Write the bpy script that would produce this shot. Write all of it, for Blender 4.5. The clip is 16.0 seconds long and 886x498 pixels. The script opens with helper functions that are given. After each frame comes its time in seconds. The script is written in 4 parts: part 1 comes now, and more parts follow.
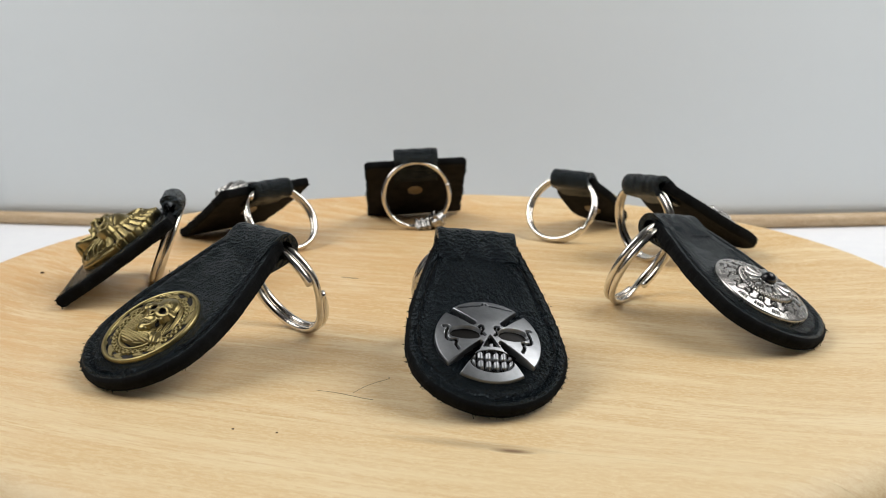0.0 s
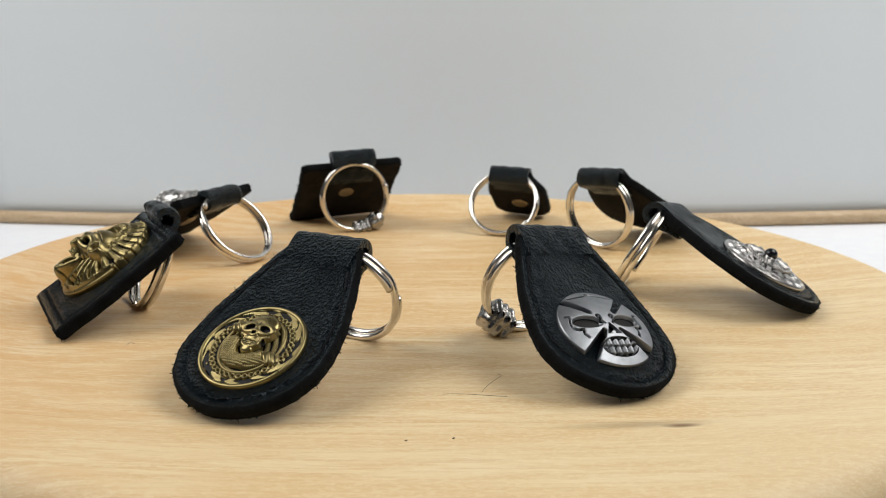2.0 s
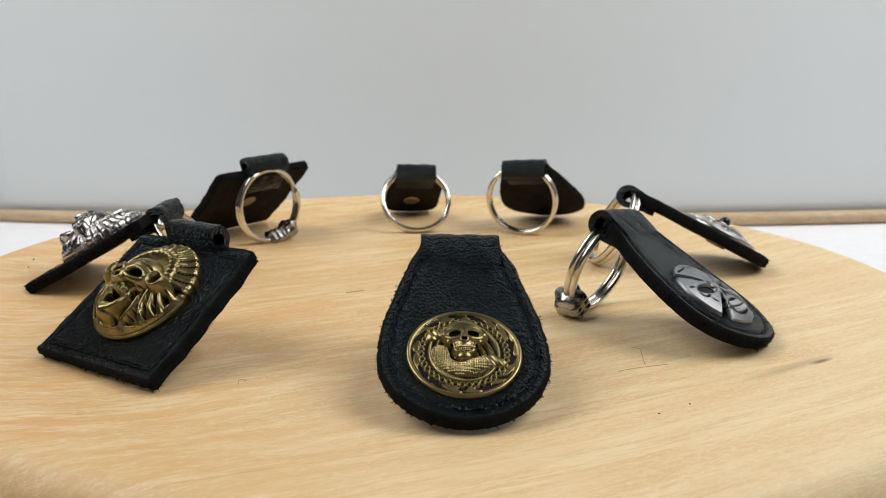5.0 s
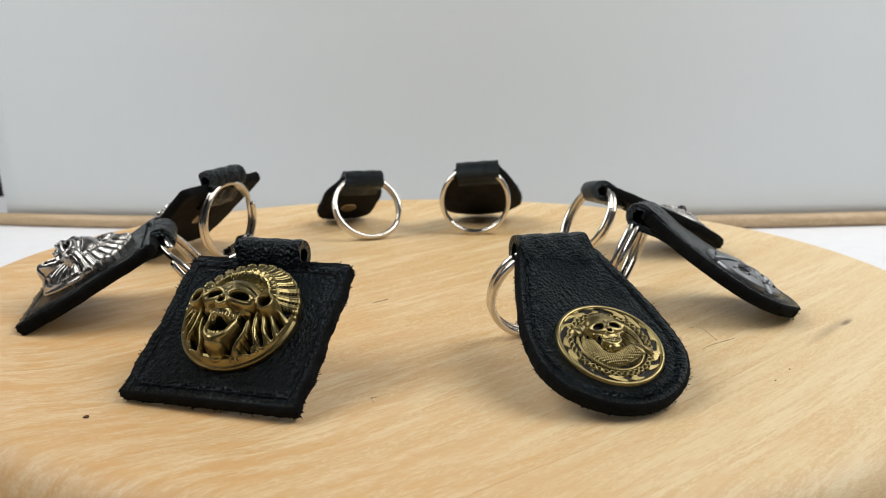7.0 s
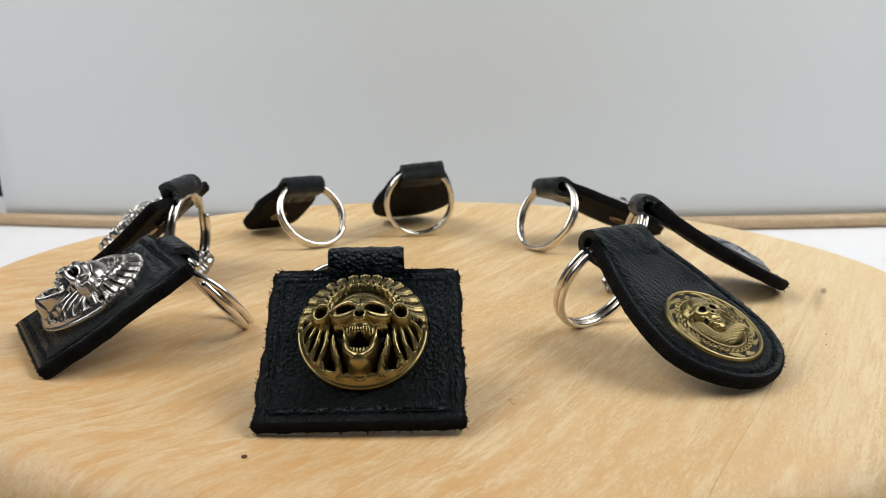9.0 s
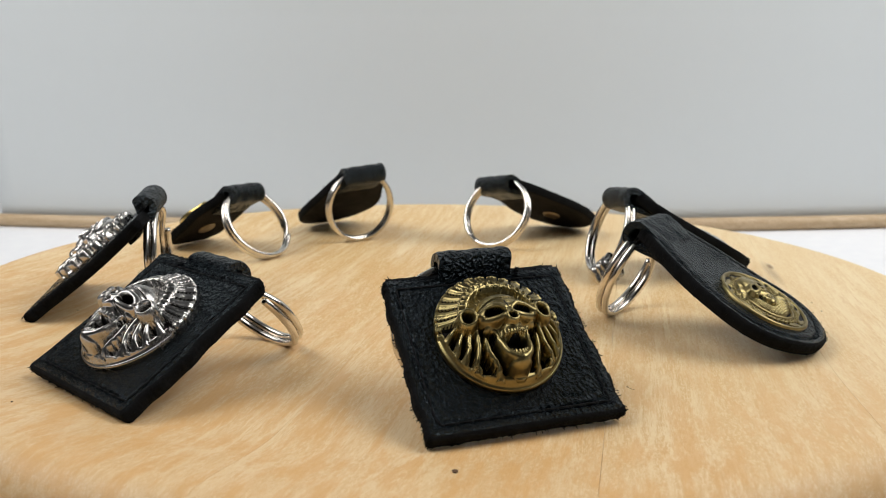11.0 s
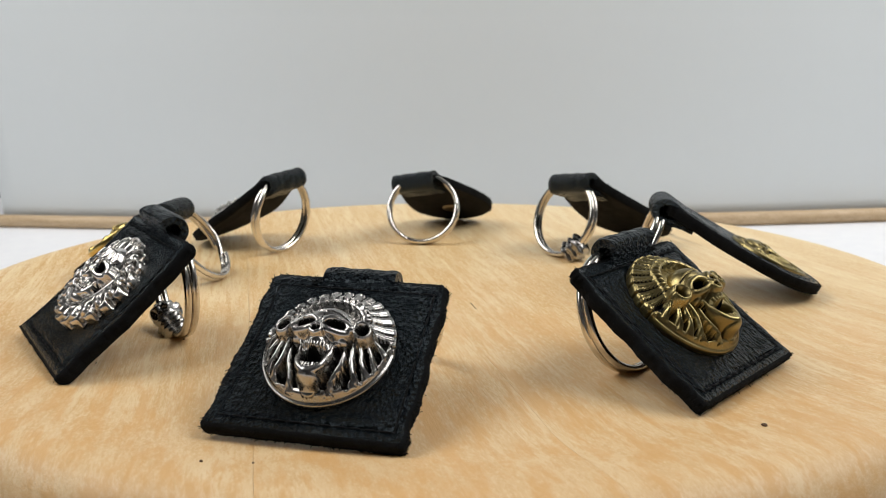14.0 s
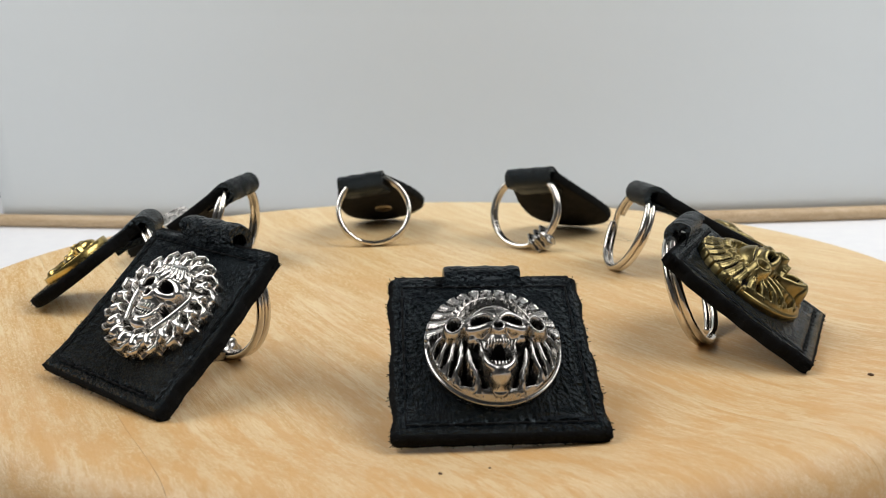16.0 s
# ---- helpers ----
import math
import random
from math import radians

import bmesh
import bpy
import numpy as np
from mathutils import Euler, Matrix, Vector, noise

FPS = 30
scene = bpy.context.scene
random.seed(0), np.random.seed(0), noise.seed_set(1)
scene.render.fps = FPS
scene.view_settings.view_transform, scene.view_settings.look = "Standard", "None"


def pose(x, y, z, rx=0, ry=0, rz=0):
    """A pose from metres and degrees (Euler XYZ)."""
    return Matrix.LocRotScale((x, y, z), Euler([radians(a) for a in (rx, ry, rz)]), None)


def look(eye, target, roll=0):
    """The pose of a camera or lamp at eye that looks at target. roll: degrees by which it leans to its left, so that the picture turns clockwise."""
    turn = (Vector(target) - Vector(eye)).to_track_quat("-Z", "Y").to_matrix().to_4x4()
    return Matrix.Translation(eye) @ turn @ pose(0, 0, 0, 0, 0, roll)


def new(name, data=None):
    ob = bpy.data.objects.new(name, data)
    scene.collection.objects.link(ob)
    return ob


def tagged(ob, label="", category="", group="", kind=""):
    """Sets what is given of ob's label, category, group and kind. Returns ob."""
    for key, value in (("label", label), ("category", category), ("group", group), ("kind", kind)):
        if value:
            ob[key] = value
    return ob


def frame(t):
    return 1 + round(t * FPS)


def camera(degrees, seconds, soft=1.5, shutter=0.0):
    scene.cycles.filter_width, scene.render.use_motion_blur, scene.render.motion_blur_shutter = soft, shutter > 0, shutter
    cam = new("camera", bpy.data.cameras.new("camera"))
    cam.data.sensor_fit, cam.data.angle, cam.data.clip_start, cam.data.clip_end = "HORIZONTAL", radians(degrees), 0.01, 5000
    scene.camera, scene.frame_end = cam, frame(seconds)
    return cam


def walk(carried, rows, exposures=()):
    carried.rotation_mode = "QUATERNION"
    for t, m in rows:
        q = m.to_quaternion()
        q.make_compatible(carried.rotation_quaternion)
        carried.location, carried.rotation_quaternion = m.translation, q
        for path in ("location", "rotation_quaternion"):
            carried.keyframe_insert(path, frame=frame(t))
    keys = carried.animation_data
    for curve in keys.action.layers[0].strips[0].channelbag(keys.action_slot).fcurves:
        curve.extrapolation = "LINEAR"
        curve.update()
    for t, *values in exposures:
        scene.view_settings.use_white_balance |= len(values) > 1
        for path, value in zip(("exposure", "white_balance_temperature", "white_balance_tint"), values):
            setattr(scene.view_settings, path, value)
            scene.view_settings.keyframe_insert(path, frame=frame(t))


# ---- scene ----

# ---- camera: almost still, with the small drift of a hand-steadied phone ----
cam = camera(56.9, 16.0, soft=0.9)
cam.data.dof.use_dof = True
cam.data.dof.focus_distance = 0.20
cam.data.dof.aperture_fstop = 30.0
CAMERA_ROWS = [
    (0.0, 0.00120, -0.28263, 0.07423, 77.319, 0.785, -0.464),
    (0.5, 0.00104, -0.28370, 0.07475, 77.225, 0.861, -0.463),
    (1.0, 0.00093, -0.28434, 0.07503, 77.202, 0.899, -0.511),
    (1.5, 0.00091, -0.28483, 0.07545, 77.169, 0.879, -0.500),
    (2.0, 0.00083, -0.28478, 0.07554, 77.116, 0.916, -0.512),
    (2.5, 0.00085, -0.28517, 0.07548, 77.148, 1.018, -0.554),
    (3.0, 0.00084, -0.28504, 0.07515, 77.191, 0.936, -0.518),
    (3.5, 0.00082, -0.28532, 0.07504, 77.152, 0.901, -0.515),
    (4.0, 0.00079, -0.28548, 0.07471, 77.156, 0.880, -0.591),
    (6.5, 0.00011, -0.28678, 0.07504, 77.241, 0.887, -0.233),
    (7.0, -0.00034, -0.28727, 0.07556, 77.328, 1.038, -0.184),
    (7.5, -0.00067, -0.28717, 0.07584, 77.324, 1.046, -0.109),
    (8.0, -0.00081, -0.28708, 0.07584, 77.341, 1.041, -0.028),
    (8.5, -0.00074, -0.28667, 0.07590, 77.302, 1.011, -0.106),
    (9.0, -0.00058, -0.28573, 0.07577, 77.333, 0.936, -0.174),
    (11.5, 0.00018, -0.28435, 0.07562, 77.396, 0.893, -0.340),
    (12.0, 0.00021, -0.28411, 0.07551, 77.406, 1.080, -0.396),
    (12.5, -0.00005, -0.28471, 0.07574, 77.243, 1.195, -0.279),
    (13.0, -0.00024, -0.28443, 0.07572, 77.227, 1.253, -0.260),
    (13.5, -0.00004, -0.28461, 0.07551, 77.234, 1.245, -0.296),
    (14.0, -0.00014, -0.28472, 0.07555, 77.209, 1.363, -0.328),
    (14.5, -0.00001, -0.28407, 0.07564, 77.153, 1.384, -0.293),
    (15.0, -0.00005, -0.28401, 0.07551, 77.125, 1.459, -0.321),
    (15.5, -0.00002, -0.28356, 0.07518, 77.142, 1.459, -0.328),
    (16.0, -0.00010, -0.28399, 0.07494, 77.150, 1.494, -0.335),
]
walk(cam, [(t, pose(x, y, z, rx, ry, rz)) for t, x, y, z, rx, ry, rz in CAMERA_ROWS])

# the turntable's angle and its slight sway on the bearing in degrees, time by time
TURN = [
    (0.0, 0.00, 0.28), (0.5, 4.34, 0.35), (1.0, 8.67, 0.45), (1.5, 12.97, 0.56), (2.0, 17.36, 0.65), (2.5, 21.79, 0.70),
    (3.0, 26.12, 0.71), (3.5, 30.48, 0.69), (4.0, 34.62, 0.68), (4.5, 38.91, 0.61), (5.0, 43.24, 0.54), (5.5, 47.57, 0.47),
    (6.0, 51.87, 0.41), (6.5, 56.10, 0.34), (7.0, 60.19, 0.31), (7.5, 64.45, 0.28), (8.0, 68.70, 0.28), (8.5, 73.01, 0.30),
    (9.0, 77.32, 0.31), (9.5, 81.60, 0.35), (10.0, 85.86, 0.38), (10.5, 90.12, 0.42), (11.0, 94.42, 0.46), (11.5, 98.78, 0.49),
    (12.0, 103.13, 0.43), (12.5, 107.60, 0.39), (13.0, 112.03, 0.39), (13.5, 116.42, 0.43), (14.0, 120.81, 0.49), (14.5, 124.98, 0.56),
    (15.0, 129.35, 0.62), (15.5, 133.69, 0.66), (16.0, 138.10, 0.67),
]

# ---- light: a softbox on each side of the table, in a plain room ----
world = bpy.data.worlds.new("world")
scene.world = world
world.use_nodes = True
world.node_tree.nodes["Background"].inputs["Color"].default_value = (0.80, 0.88, 1.0, 1)
world.node_tree.nodes["Background"].inputs["Strength"].default_value = 0.5


def area_lamp(name, eye, target, sx, sy, watts, colour):
    data = bpy.data.lights.new(name, "AREA")
    data.shape, data.size, data.size_y, data.energy, data.color = "RECTANGLE", sx, sy, watts, colour
    ob = new(name, data)
    ob.matrix_world = look(eye, target)
    return ob


area_lamp("softbox_light", (-0.62, -0.02, 0.72), (-0.02, 0.10, 0.0), 0.70, 0.62, 6.0, (1.0, 0.985, 0.965))
area_lamp("softbox_light", (0.62, -0.02, 0.72), (0.02, 0.10, 0.0), 0.70, 0.62, 6.75, (1.0, 0.985, 0.965))
scene.view_settings.exposure = 0.0

FLOOR = -0.0348


# ---- materials ----
class Nodes:
    """Small helper that wires a principled material."""

    def __init__(self, name, colour, rough, metal=0.0):
        self.mat = bpy.data.materials.new(name)
        self.mat.use_nodes = True
        self.tree = self.mat.node_tree
        self.bsdf = self.tree.nodes["Principled BSDF"]
        self.bsdf.inputs["Base Color"].default_value = (*colour, 1)
        self.bsdf.inputs["Roughness"].default_value = rough
        self.bsdf.inputs["Metallic"].default_value = metal
        self.coord = self.tree.nodes.new("ShaderNodeTexCoord").outputs["Object"]

    def node(self, kind, **props):
        made = self.tree.nodes.new(kind)
        for key, value in props.items():
            if key == "operation":
                made.operation = value
            elif key == "blend":
                made.blend_type = value
            elif key == "feature":
                made.feature = value
        return made

    def link(self, a, b):
        self.tree.links.new(a, b)

    def mapping(self, scale=(1, 1, 1), turn=0.0, place=(0, 0, 0)):
        n = self.node("ShaderNodeMapping")
        n.inputs["Scale"].default_value = scale
        n.inputs["Rotation"].default_value = (0, 0, radians(turn))
        n.inputs["Location"].default_value = place
        self.link(self.coord, n.inputs["Vector"])
        return n.outputs["Vector"]

    def noise(self, scale, detail=4.0, rough=0.55, vector=None, distortion=0.0):
        n = self.node("ShaderNodeTexNoise")
        n.inputs["Scale"].default_value = scale
        n.inputs["Detail"].default_value = detail
        n.inputs["Roughness"].default_value = rough
        n.inputs["Distortion"].default_value = distortion
        self.link(vector or self.coord, n.inputs["Vector"])
        return n.outputs["Fac"]

    def cells(self, scale, feature="F1", vector=None):
        n = self.node("ShaderNodeTexVoronoi", feature=feature)
        n.inputs["Scale"].default_value = scale
        self.link(vector or self.coord, n.inputs["Vector"])
        return n.outputs["Distance"]

    def span(self, value, a, b, lo=0.0, hi=1.0):
        n = self.node("ShaderNodeMapRange")
        n.inputs["From Min"].default_value, n.inputs["From Max"].default_value = a, b
        n.inputs["To Min"].default_value, n.inputs["To Max"].default_value = lo, hi
        self.link(value, n.inputs["Value"])
        return n.outputs["Result"]

    def sums(self, operation, a, b):
        n = self.node("ShaderNodeMath", operation=operation)
        for k, v in enumerate((a, b)):
            if isinstance(v, (int, float)):
                n.inputs[k].default_value = v
            else:
                self.link(v, n.inputs[k])
        return n.outputs[0]

    def mix(self, fac, a, b, blend="MIX"):
        n = self.node("ShaderNodeMixRGB", blend=blend)
        for k, v in (("Fac", fac), ("Color1", a), ("Color2", b)):
            if isinstance(v, (int, float)):
                n.inputs[k].default_value = v
            elif isinstance(v, tuple):
                n.inputs[k].default_value = (*v, 1)
            else:
                self.link(v, n.inputs[k])
        return n.outputs["Color"]

    def bump(self, height, strength, distance, normal=None):
        n = self.node("ShaderNodeBump")
        n.inputs["Strength"].default_value = strength
        n.inputs["Distance"].default_value = distance
        self.link(height, n.inputs["Height"])
        if normal:
            self.link(normal, n.inputs["Normal"])
        return n.outputs["Normal"]

    def use(self, **sockets):
        for key, value in sockets.items():
            self.link(value, self.bsdf.inputs[key.replace("_", " ")])
        return self.mat


def leather_material(name, dark, light, grain, crinkle, depth, rough):
    m = Nodes(name, dark, 0.4)
    m.bsdf.inputs["Specular IOR Level"].default_value = 0.44
    m.bsdf.inputs["Specular Tint"].default_value = (0.70, 0.88, 1.0, 1)
    pebble = m.cells(grain, "F1", m.mapping((1, 0.75, 1)))
    crease = m.noise(crinkle, 6, 0.66, distortion=0.9)
    broad = m.noise(110, 4, 0.6, distortion=0.5)
    h = m.sums("ADD", m.sums("MULTIPLY", pebble, 0.8), m.sums("ADD", crease, m.sums("MULTIPLY", broad, 0.8)))
    n = m.bump(h, 1.0, depth)
    col = m.mix(m.span(broad, 0.35, 0.7), dark, light)
    return m.use(Base_Color=col, Roughness=m.span(crease, 0.3, 0.7, rough * 0.8, rough * 1.25), Normal=n)


def suede_material(name, dark, light):
    m = Nodes(name, dark, 0.9)
    m.bsdf.inputs["Specular IOR Level"].default_value = 0.15
    fuzz = m.noise(1500, 4, 0.7)
    broad = m.noise(180, 4, 0.6)
    col = m.mix(m.span(broad, 0.35, 0.7), dark, light)
    return m.use(Base_Color=col, Normal=m.bump(fuzz, 0.8, 0.0008))


def metal_material(name, bright, dull, rough, scratch=0.12):
    m = Nodes(name, bright, rough, 1.0)
    broad = m.noise(160, 4, 0.6)
    fine = m.noise(1800, 3, 0.6)
    col = m.mix(m.span(broad, 0.35, 0.7), bright, dull)
    r = m.span(m.sums("ADD", broad, m.sums("MULTIPLY", fine, 0.5)), 0.5, 1.0, rough * 0.8, rough * 1.5)
    return m.use(Base_Color=col, Roughness=r, Normal=m.bump(fine, scratch, 0.0002))


def plain_material(name, colour, rough, scale=300, depth=0.0003, other=None):
    m = Nodes(name, colour, rough)
    grain = m.noise(scale, 4, 0.6)
    other = other or tuple(c * 0.8 for c in colour)
    return m.use(Base_Color=m.mix(m.span(grain, 0.35, 0.65), colour, other), Normal=m.bump(grain, 0.2, depth))


GRAIN = -17.6


def wood_material(name, pale, mid, dark, knot=True):
    m = Nodes(name, mid, 0.48)
    info = m.node("ShaderNodeObjectInfo").outputs["Random"]
    shift = m.node("ShaderNodeCombineXYZ")
    m.link(m.sums("MULTIPLY", info, 3.0), shift.inputs["X"])
    m.link(m.sums("MULTIPLY", info, 1.7), shift.inputs["Z"])
    turned = m.node("ShaderNodeMapping")
    turned.inputs["Rotation"].default_value = (0, 0, radians(-GRAIN))
    m.link(m.coord, turned.inputs["Vector"])
    moved = m.node("ShaderNodeVectorMath", operation="ADD")
    m.link(turned.outputs["Vector"], moved.inputs[0])
    m.link(shift.outputs["Vector"], moved.inputs[1])

    def along(sx, sy):
        n = m.node("ShaderNodeMapping")
        n.inputs["Scale"].default_value = (sx, sy, sy)
        m.link(moved.outputs["Vector"], n.inputs["Vector"])
        return n.outputs["Vector"]

    rings = m.noise(1.0, 5, 0.6, along(5, 85), 0.12)
    streak = m.noise(1.0, 7, 0.74, along(24, 460), 0.15)
    fibre = m.noise(1.0, 4, 0.7, along(160, 2400), 0.3)
    patch = m.noise(1.0, 8, 0.72, along(24, 165), 0.14)
    worn = m.noise(1.0, 7, 0.72, along(8, 62), 0.1)
    fleck = m.noise(1.0, 5, 0.8, along(500, 1500), 0.5)
    col = m.mix(m.span(rings, 0.36, 0.66), pale, mid)
    blot = m.sums("ADD", m.sums("MULTIPLY", patch, 0.6), m.sums("MULTIPLY", worn, 0.55))
    col = m.mix(m.span(blot, 0.51, 0.66, 0.0, 1.0), col, dark)
    col = m.mix(m.span(streak, 0.50, 0.57, 0.0, 0.92), col, dark)
    col = m.mix(m.span(fleck, 0.49, 0.56, 0.0, 0.65), col, pale)
    col = m.mix(m.span(fibre, 0.53, 0.64, 0.0, 0.55), col, dark)
    col = m.mix(m.span(info, 0.0, 1.0, 0.0, 0.25), col, mid)
    if knot:
        half = m.node("ShaderNodeVectorMath", operation="DOT_PRODUCT")
        half.inputs[1].default_value = (-0.87, 0.5, 0.0)
        m.link(m.coord, half.inputs[0])
        wear = m.sums("ADD", half.outputs["Value"], m.sums("MULTIPLY", worn, 0.16))
        col = m.mix(m.span(wear, 0.06, 0.24, 0.0, 0.55), col, (0.75, 0.51, 0.28))
        flake = m.noise(1.0, 10, 0.72, along(48, 210), 0.1)
        bare = m.sums("MULTIPLY", m.span(flake, 0.43, 0.54, 1.0, 0.0), m.span(wear, 0.02, 0.18, 0.0, 0.75))
        col = m.mix(bare, col, (0.70, 0.40, 0.15))
        # paler towards the -y side of the top, broken up by the rings
        pale_dot = m.node("ShaderNodeVectorMath", operation="DOT_PRODUCT")
        pale_dot.inputs[1].default_value = (0.2, -0.98, 0.0)
        m.link(m.coord, pale_dot.inputs[0])
        pale_side = m.sums("ADD", pale_dot.outputs["Value"], m.sums("MULTIPLY", rings, 0.12))
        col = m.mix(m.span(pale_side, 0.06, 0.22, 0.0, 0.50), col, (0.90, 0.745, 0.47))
    if knot:
        for kx, ky, rx, ry in ((0.0157, -0.1308, 0.0052, 0.0014), (0.0065, -0.1272, 0.021, 0.0024)):
            n = m.node("ShaderNodeMapping")
            n.vector_type = "TEXTURE"
            n.inputs["Location"].default_value = (kx, ky, 0)
            n.inputs["Rotation"].default_value = (0, 0, radians(-14))
            n.inputs["Scale"].default_value = (rx, ry, 0.05)
            m.link(m.coord, n.inputs["Vector"])
            length = m.node("ShaderNodeVectorMath", operation="LENGTH")
            m.link(n.outputs["Vector"], length.inputs[0])
            edge = m.sums("ADD", length.outputs["Value"], m.sums("MULTIPLY", streak, 0.6))
            col = m.mix(m.span(edge, 0.5, 1.3, 0.85 if rx < 0.015 else 0.38, 0.0), col, (0.17, 0.09, 0.04))
    h = m.sums("ADD", m.sums("MULTIPLY", fibre, 0.6), streak)
    rough = m.span(patch, 0.3, 0.7, 0.40, 0.58)
    return m.use(Base_Color=col, Roughness=rough, Normal=m.bump(h, 0.4, 0.0005))


def flat_black(name, colour, rough, scale, depth):
    mat = plain_material(name, colour, rough, scale, depth)
    mat.node_tree.nodes["Principled BSDF"].inputs["Specular IOR Level"].default_value = 0.15
    return mat


LEATHER = leather_material("black_grained_leather", (0.0022, 0.0050, 0.0076), (0.0048, 0.0090, 0.0126), 1350, 620, 0.0030, 0.20)
CALF = leather_material("black_crinkled_leather", (0.0020, 0.0042, 0.0062), (0.0044, 0.0076, 0.0106), 1100, 480, 0.0027, 0.20)
SUEDE = suede_material("black_suede_edge", (0.003, 0.0036, 0.0044), (0.007, 0.0082, 0.0096))
FLESH = suede_material("dark_flesh_side_leather", (0.006, 0.0055, 0.005), (0.020, 0.016, 0.0125))
THREAD = flat_black("black_waxed_thread", (0.0030, 0.0034, 0.0040), 0.7, 2500, 0.0002)
NICKEL = metal_material("nickel_wire", (0.80, 0.76, 0.70), (0.66, 0.62, 0.57), 0.16, 0.05)
BRIGHT = metal_material("bright_cast_silver", (0.66, 0.64, 0.61), (0.50, 0.485, 0.465), 0.2, 0.08)
SILVER = metal_material("polished_silver_plate", (0.48, 0.465, 0.445), (0.34, 0.33, 0.315), 0.21, 0.08)
STEEL = metal_material("antique_steel", (0.30, 0.31, 0.325), (0.215, 0.225, 0.235), 0.34, 0.2)
BRASS = metal_material("antique_brass", (0.34, 0.275, 0.12), (0.20, 0.158, 0.07), 0.29, 0.15)
GOLD = metal_material("bright_brass", (0.64, 0.48, 0.17), (0.50, 0.37, 0.125), 0.22, 0.1)
# black patina of the castings, also painted shade in their hollows
PATINA_SHADE = flat_black("black_patina_and_shade", (0.012, 0.011, 0.010), 0.45, 1500, 0.0002)
ONYX = plain_material("black_stone", (0.008, 0.008, 0.010), 0.15, 900, 0.00005)
PINE = wood_material("worn_varnished_pine", (0.895, 0.73, 0.46), (0.785, 0.575, 0.295), (0.645, 0.375, 0.12))
DOWEL = wood_material("pale_birch_dowel", (0.62, 0.47, 0.30), (0.55, 0.40, 0.24), (0.42, 0.29, 0.16), knot=False)
CARD = plain_material("white_matt_card", (0.68, 0.718, 0.733), 0.75, 90, 0.0001, (0.675, 0.713, 0.728))
PAPER = plain_material("white_paper_sheet", (0.85, 0.86, 0.88), 0.7, 120, 0.0002, (0.82, 0.83, 0.86))
BLACK = plain_material("black_fabric", (0.010, 0.010, 0.012), 0.9, 600)
WALL = plain_material("grey_wall_paint", (0.48, 0.495, 0.51), 0.8, 40, 0.0005)
CARPET = plain_material("grey_floor_covering", (0.25, 0.24, 0.23), 0.9, 80, 0.001)


# ---- mesh helpers ----
def part(name, data, material, parent=None, label=""):
    """Links a bmesh or a (points, faces) pair as one mesh object, under a thing or a part."""
    mesh = bpy.data.meshes.new(name)
    if isinstance(data, tuple):
        mesh.from_pydata([tuple(p) for p in data[0]], [], [tuple(int(i) for i in q) for q in data[1]])
    else:
        data.to_mesh(mesh)
        data.free()
    for one in material if isinstance(material, (list, tuple)) else [material]:
        mesh.materials.append(one)
    ob = new(name, mesh)
    ob.parent = parent
    if label:
        tagged(ob, label)
    return ob


def smooth(ob, on=True):
    ob.data.polygons.foreach_set("use_smooth", [on] * len(ob.data.polygons))
    return ob


def empty(name, m=None):
    ob = new(name)
    ob.empty_display_size = 0.01
    if m is not None:
        ob.matrix_world = m
    return ob


def joined(*pieces):
    """Several (points, faces) pairs as one."""
    points, faces, base = [], [], 0
    for p, q in pieces:
        points += [tuple(x) for x in p]
        faces += [tuple(i + base for i in f) for f in q]
        base += len(p)
    return points, faces


def grid_faces(rows, cols, wrap=False, base=0):
    last = cols if wrap else cols - 1
    return [(base + i * cols + j, base + i * cols + (j + 1) % cols, base + (i + 1) * cols + (j + 1) % cols, base + (i + 1) * cols + j)
            for i in range(rows - 1) for j in range(last)]


def tube(path, radius, sides=10, closed=False, flat=1.0, up=(0, 0, 1)):
    """A round bar swept along a path of points."""
    path = [Vector(p) for p in path]
    count = len(path)
    points = []
    for i, p in enumerate(path):
        a = path[(i - 1) % count] if closed or i else p
        b = path[(i + 1) % count] if closed or i < count - 1 else p
        d = (b - a).normalized()
        s = d.cross(Vector(up))
        s = s.normalized() if s.length > 1e-6 else Vector((1, 0, 0))
        w = s.cross(d).normalized()
        for k in range(sides):
            ang = 2 * math.pi * k / sides
            points.append(p + s * (radius * math.cos(ang)) + w * (radius * flat * math.sin(ang)))
    faces = grid_faces(count, sides, wrap=True)
    if closed:
        faces += [((count - 1) * sides + k, (count - 1) * sides + (k + 1) % sides, (k + 1) % sides, k) for k in range(sides)]
    else:
        faces += [tuple(range(sides - 1, -1, -1)), tuple((count - 1) * sides + k for k in range(sides))]
    return points, faces


def box(cx, cy, cz, sx, sy, sz, bevel=0.0):
    bm = bmesh.new()
    bmesh.ops.create_cube(bm, size=1)
    bmesh.ops.scale(bm, vec=(sx, sy, sz), verts=bm.verts)
    bmesh.ops.translate(bm, vec=(cx, cy, cz), verts=bm.verts)
    if bevel:
        bmesh.ops.bevel(bm, geom=bm.edges[:], offset=bevel, segments=2, affect="EDGES", profile=0.5)
    return bm


# ---- the setting ----
def backdrop_line(x):
    return 0.252 + 0.22 * (x - 0.2) ** 2


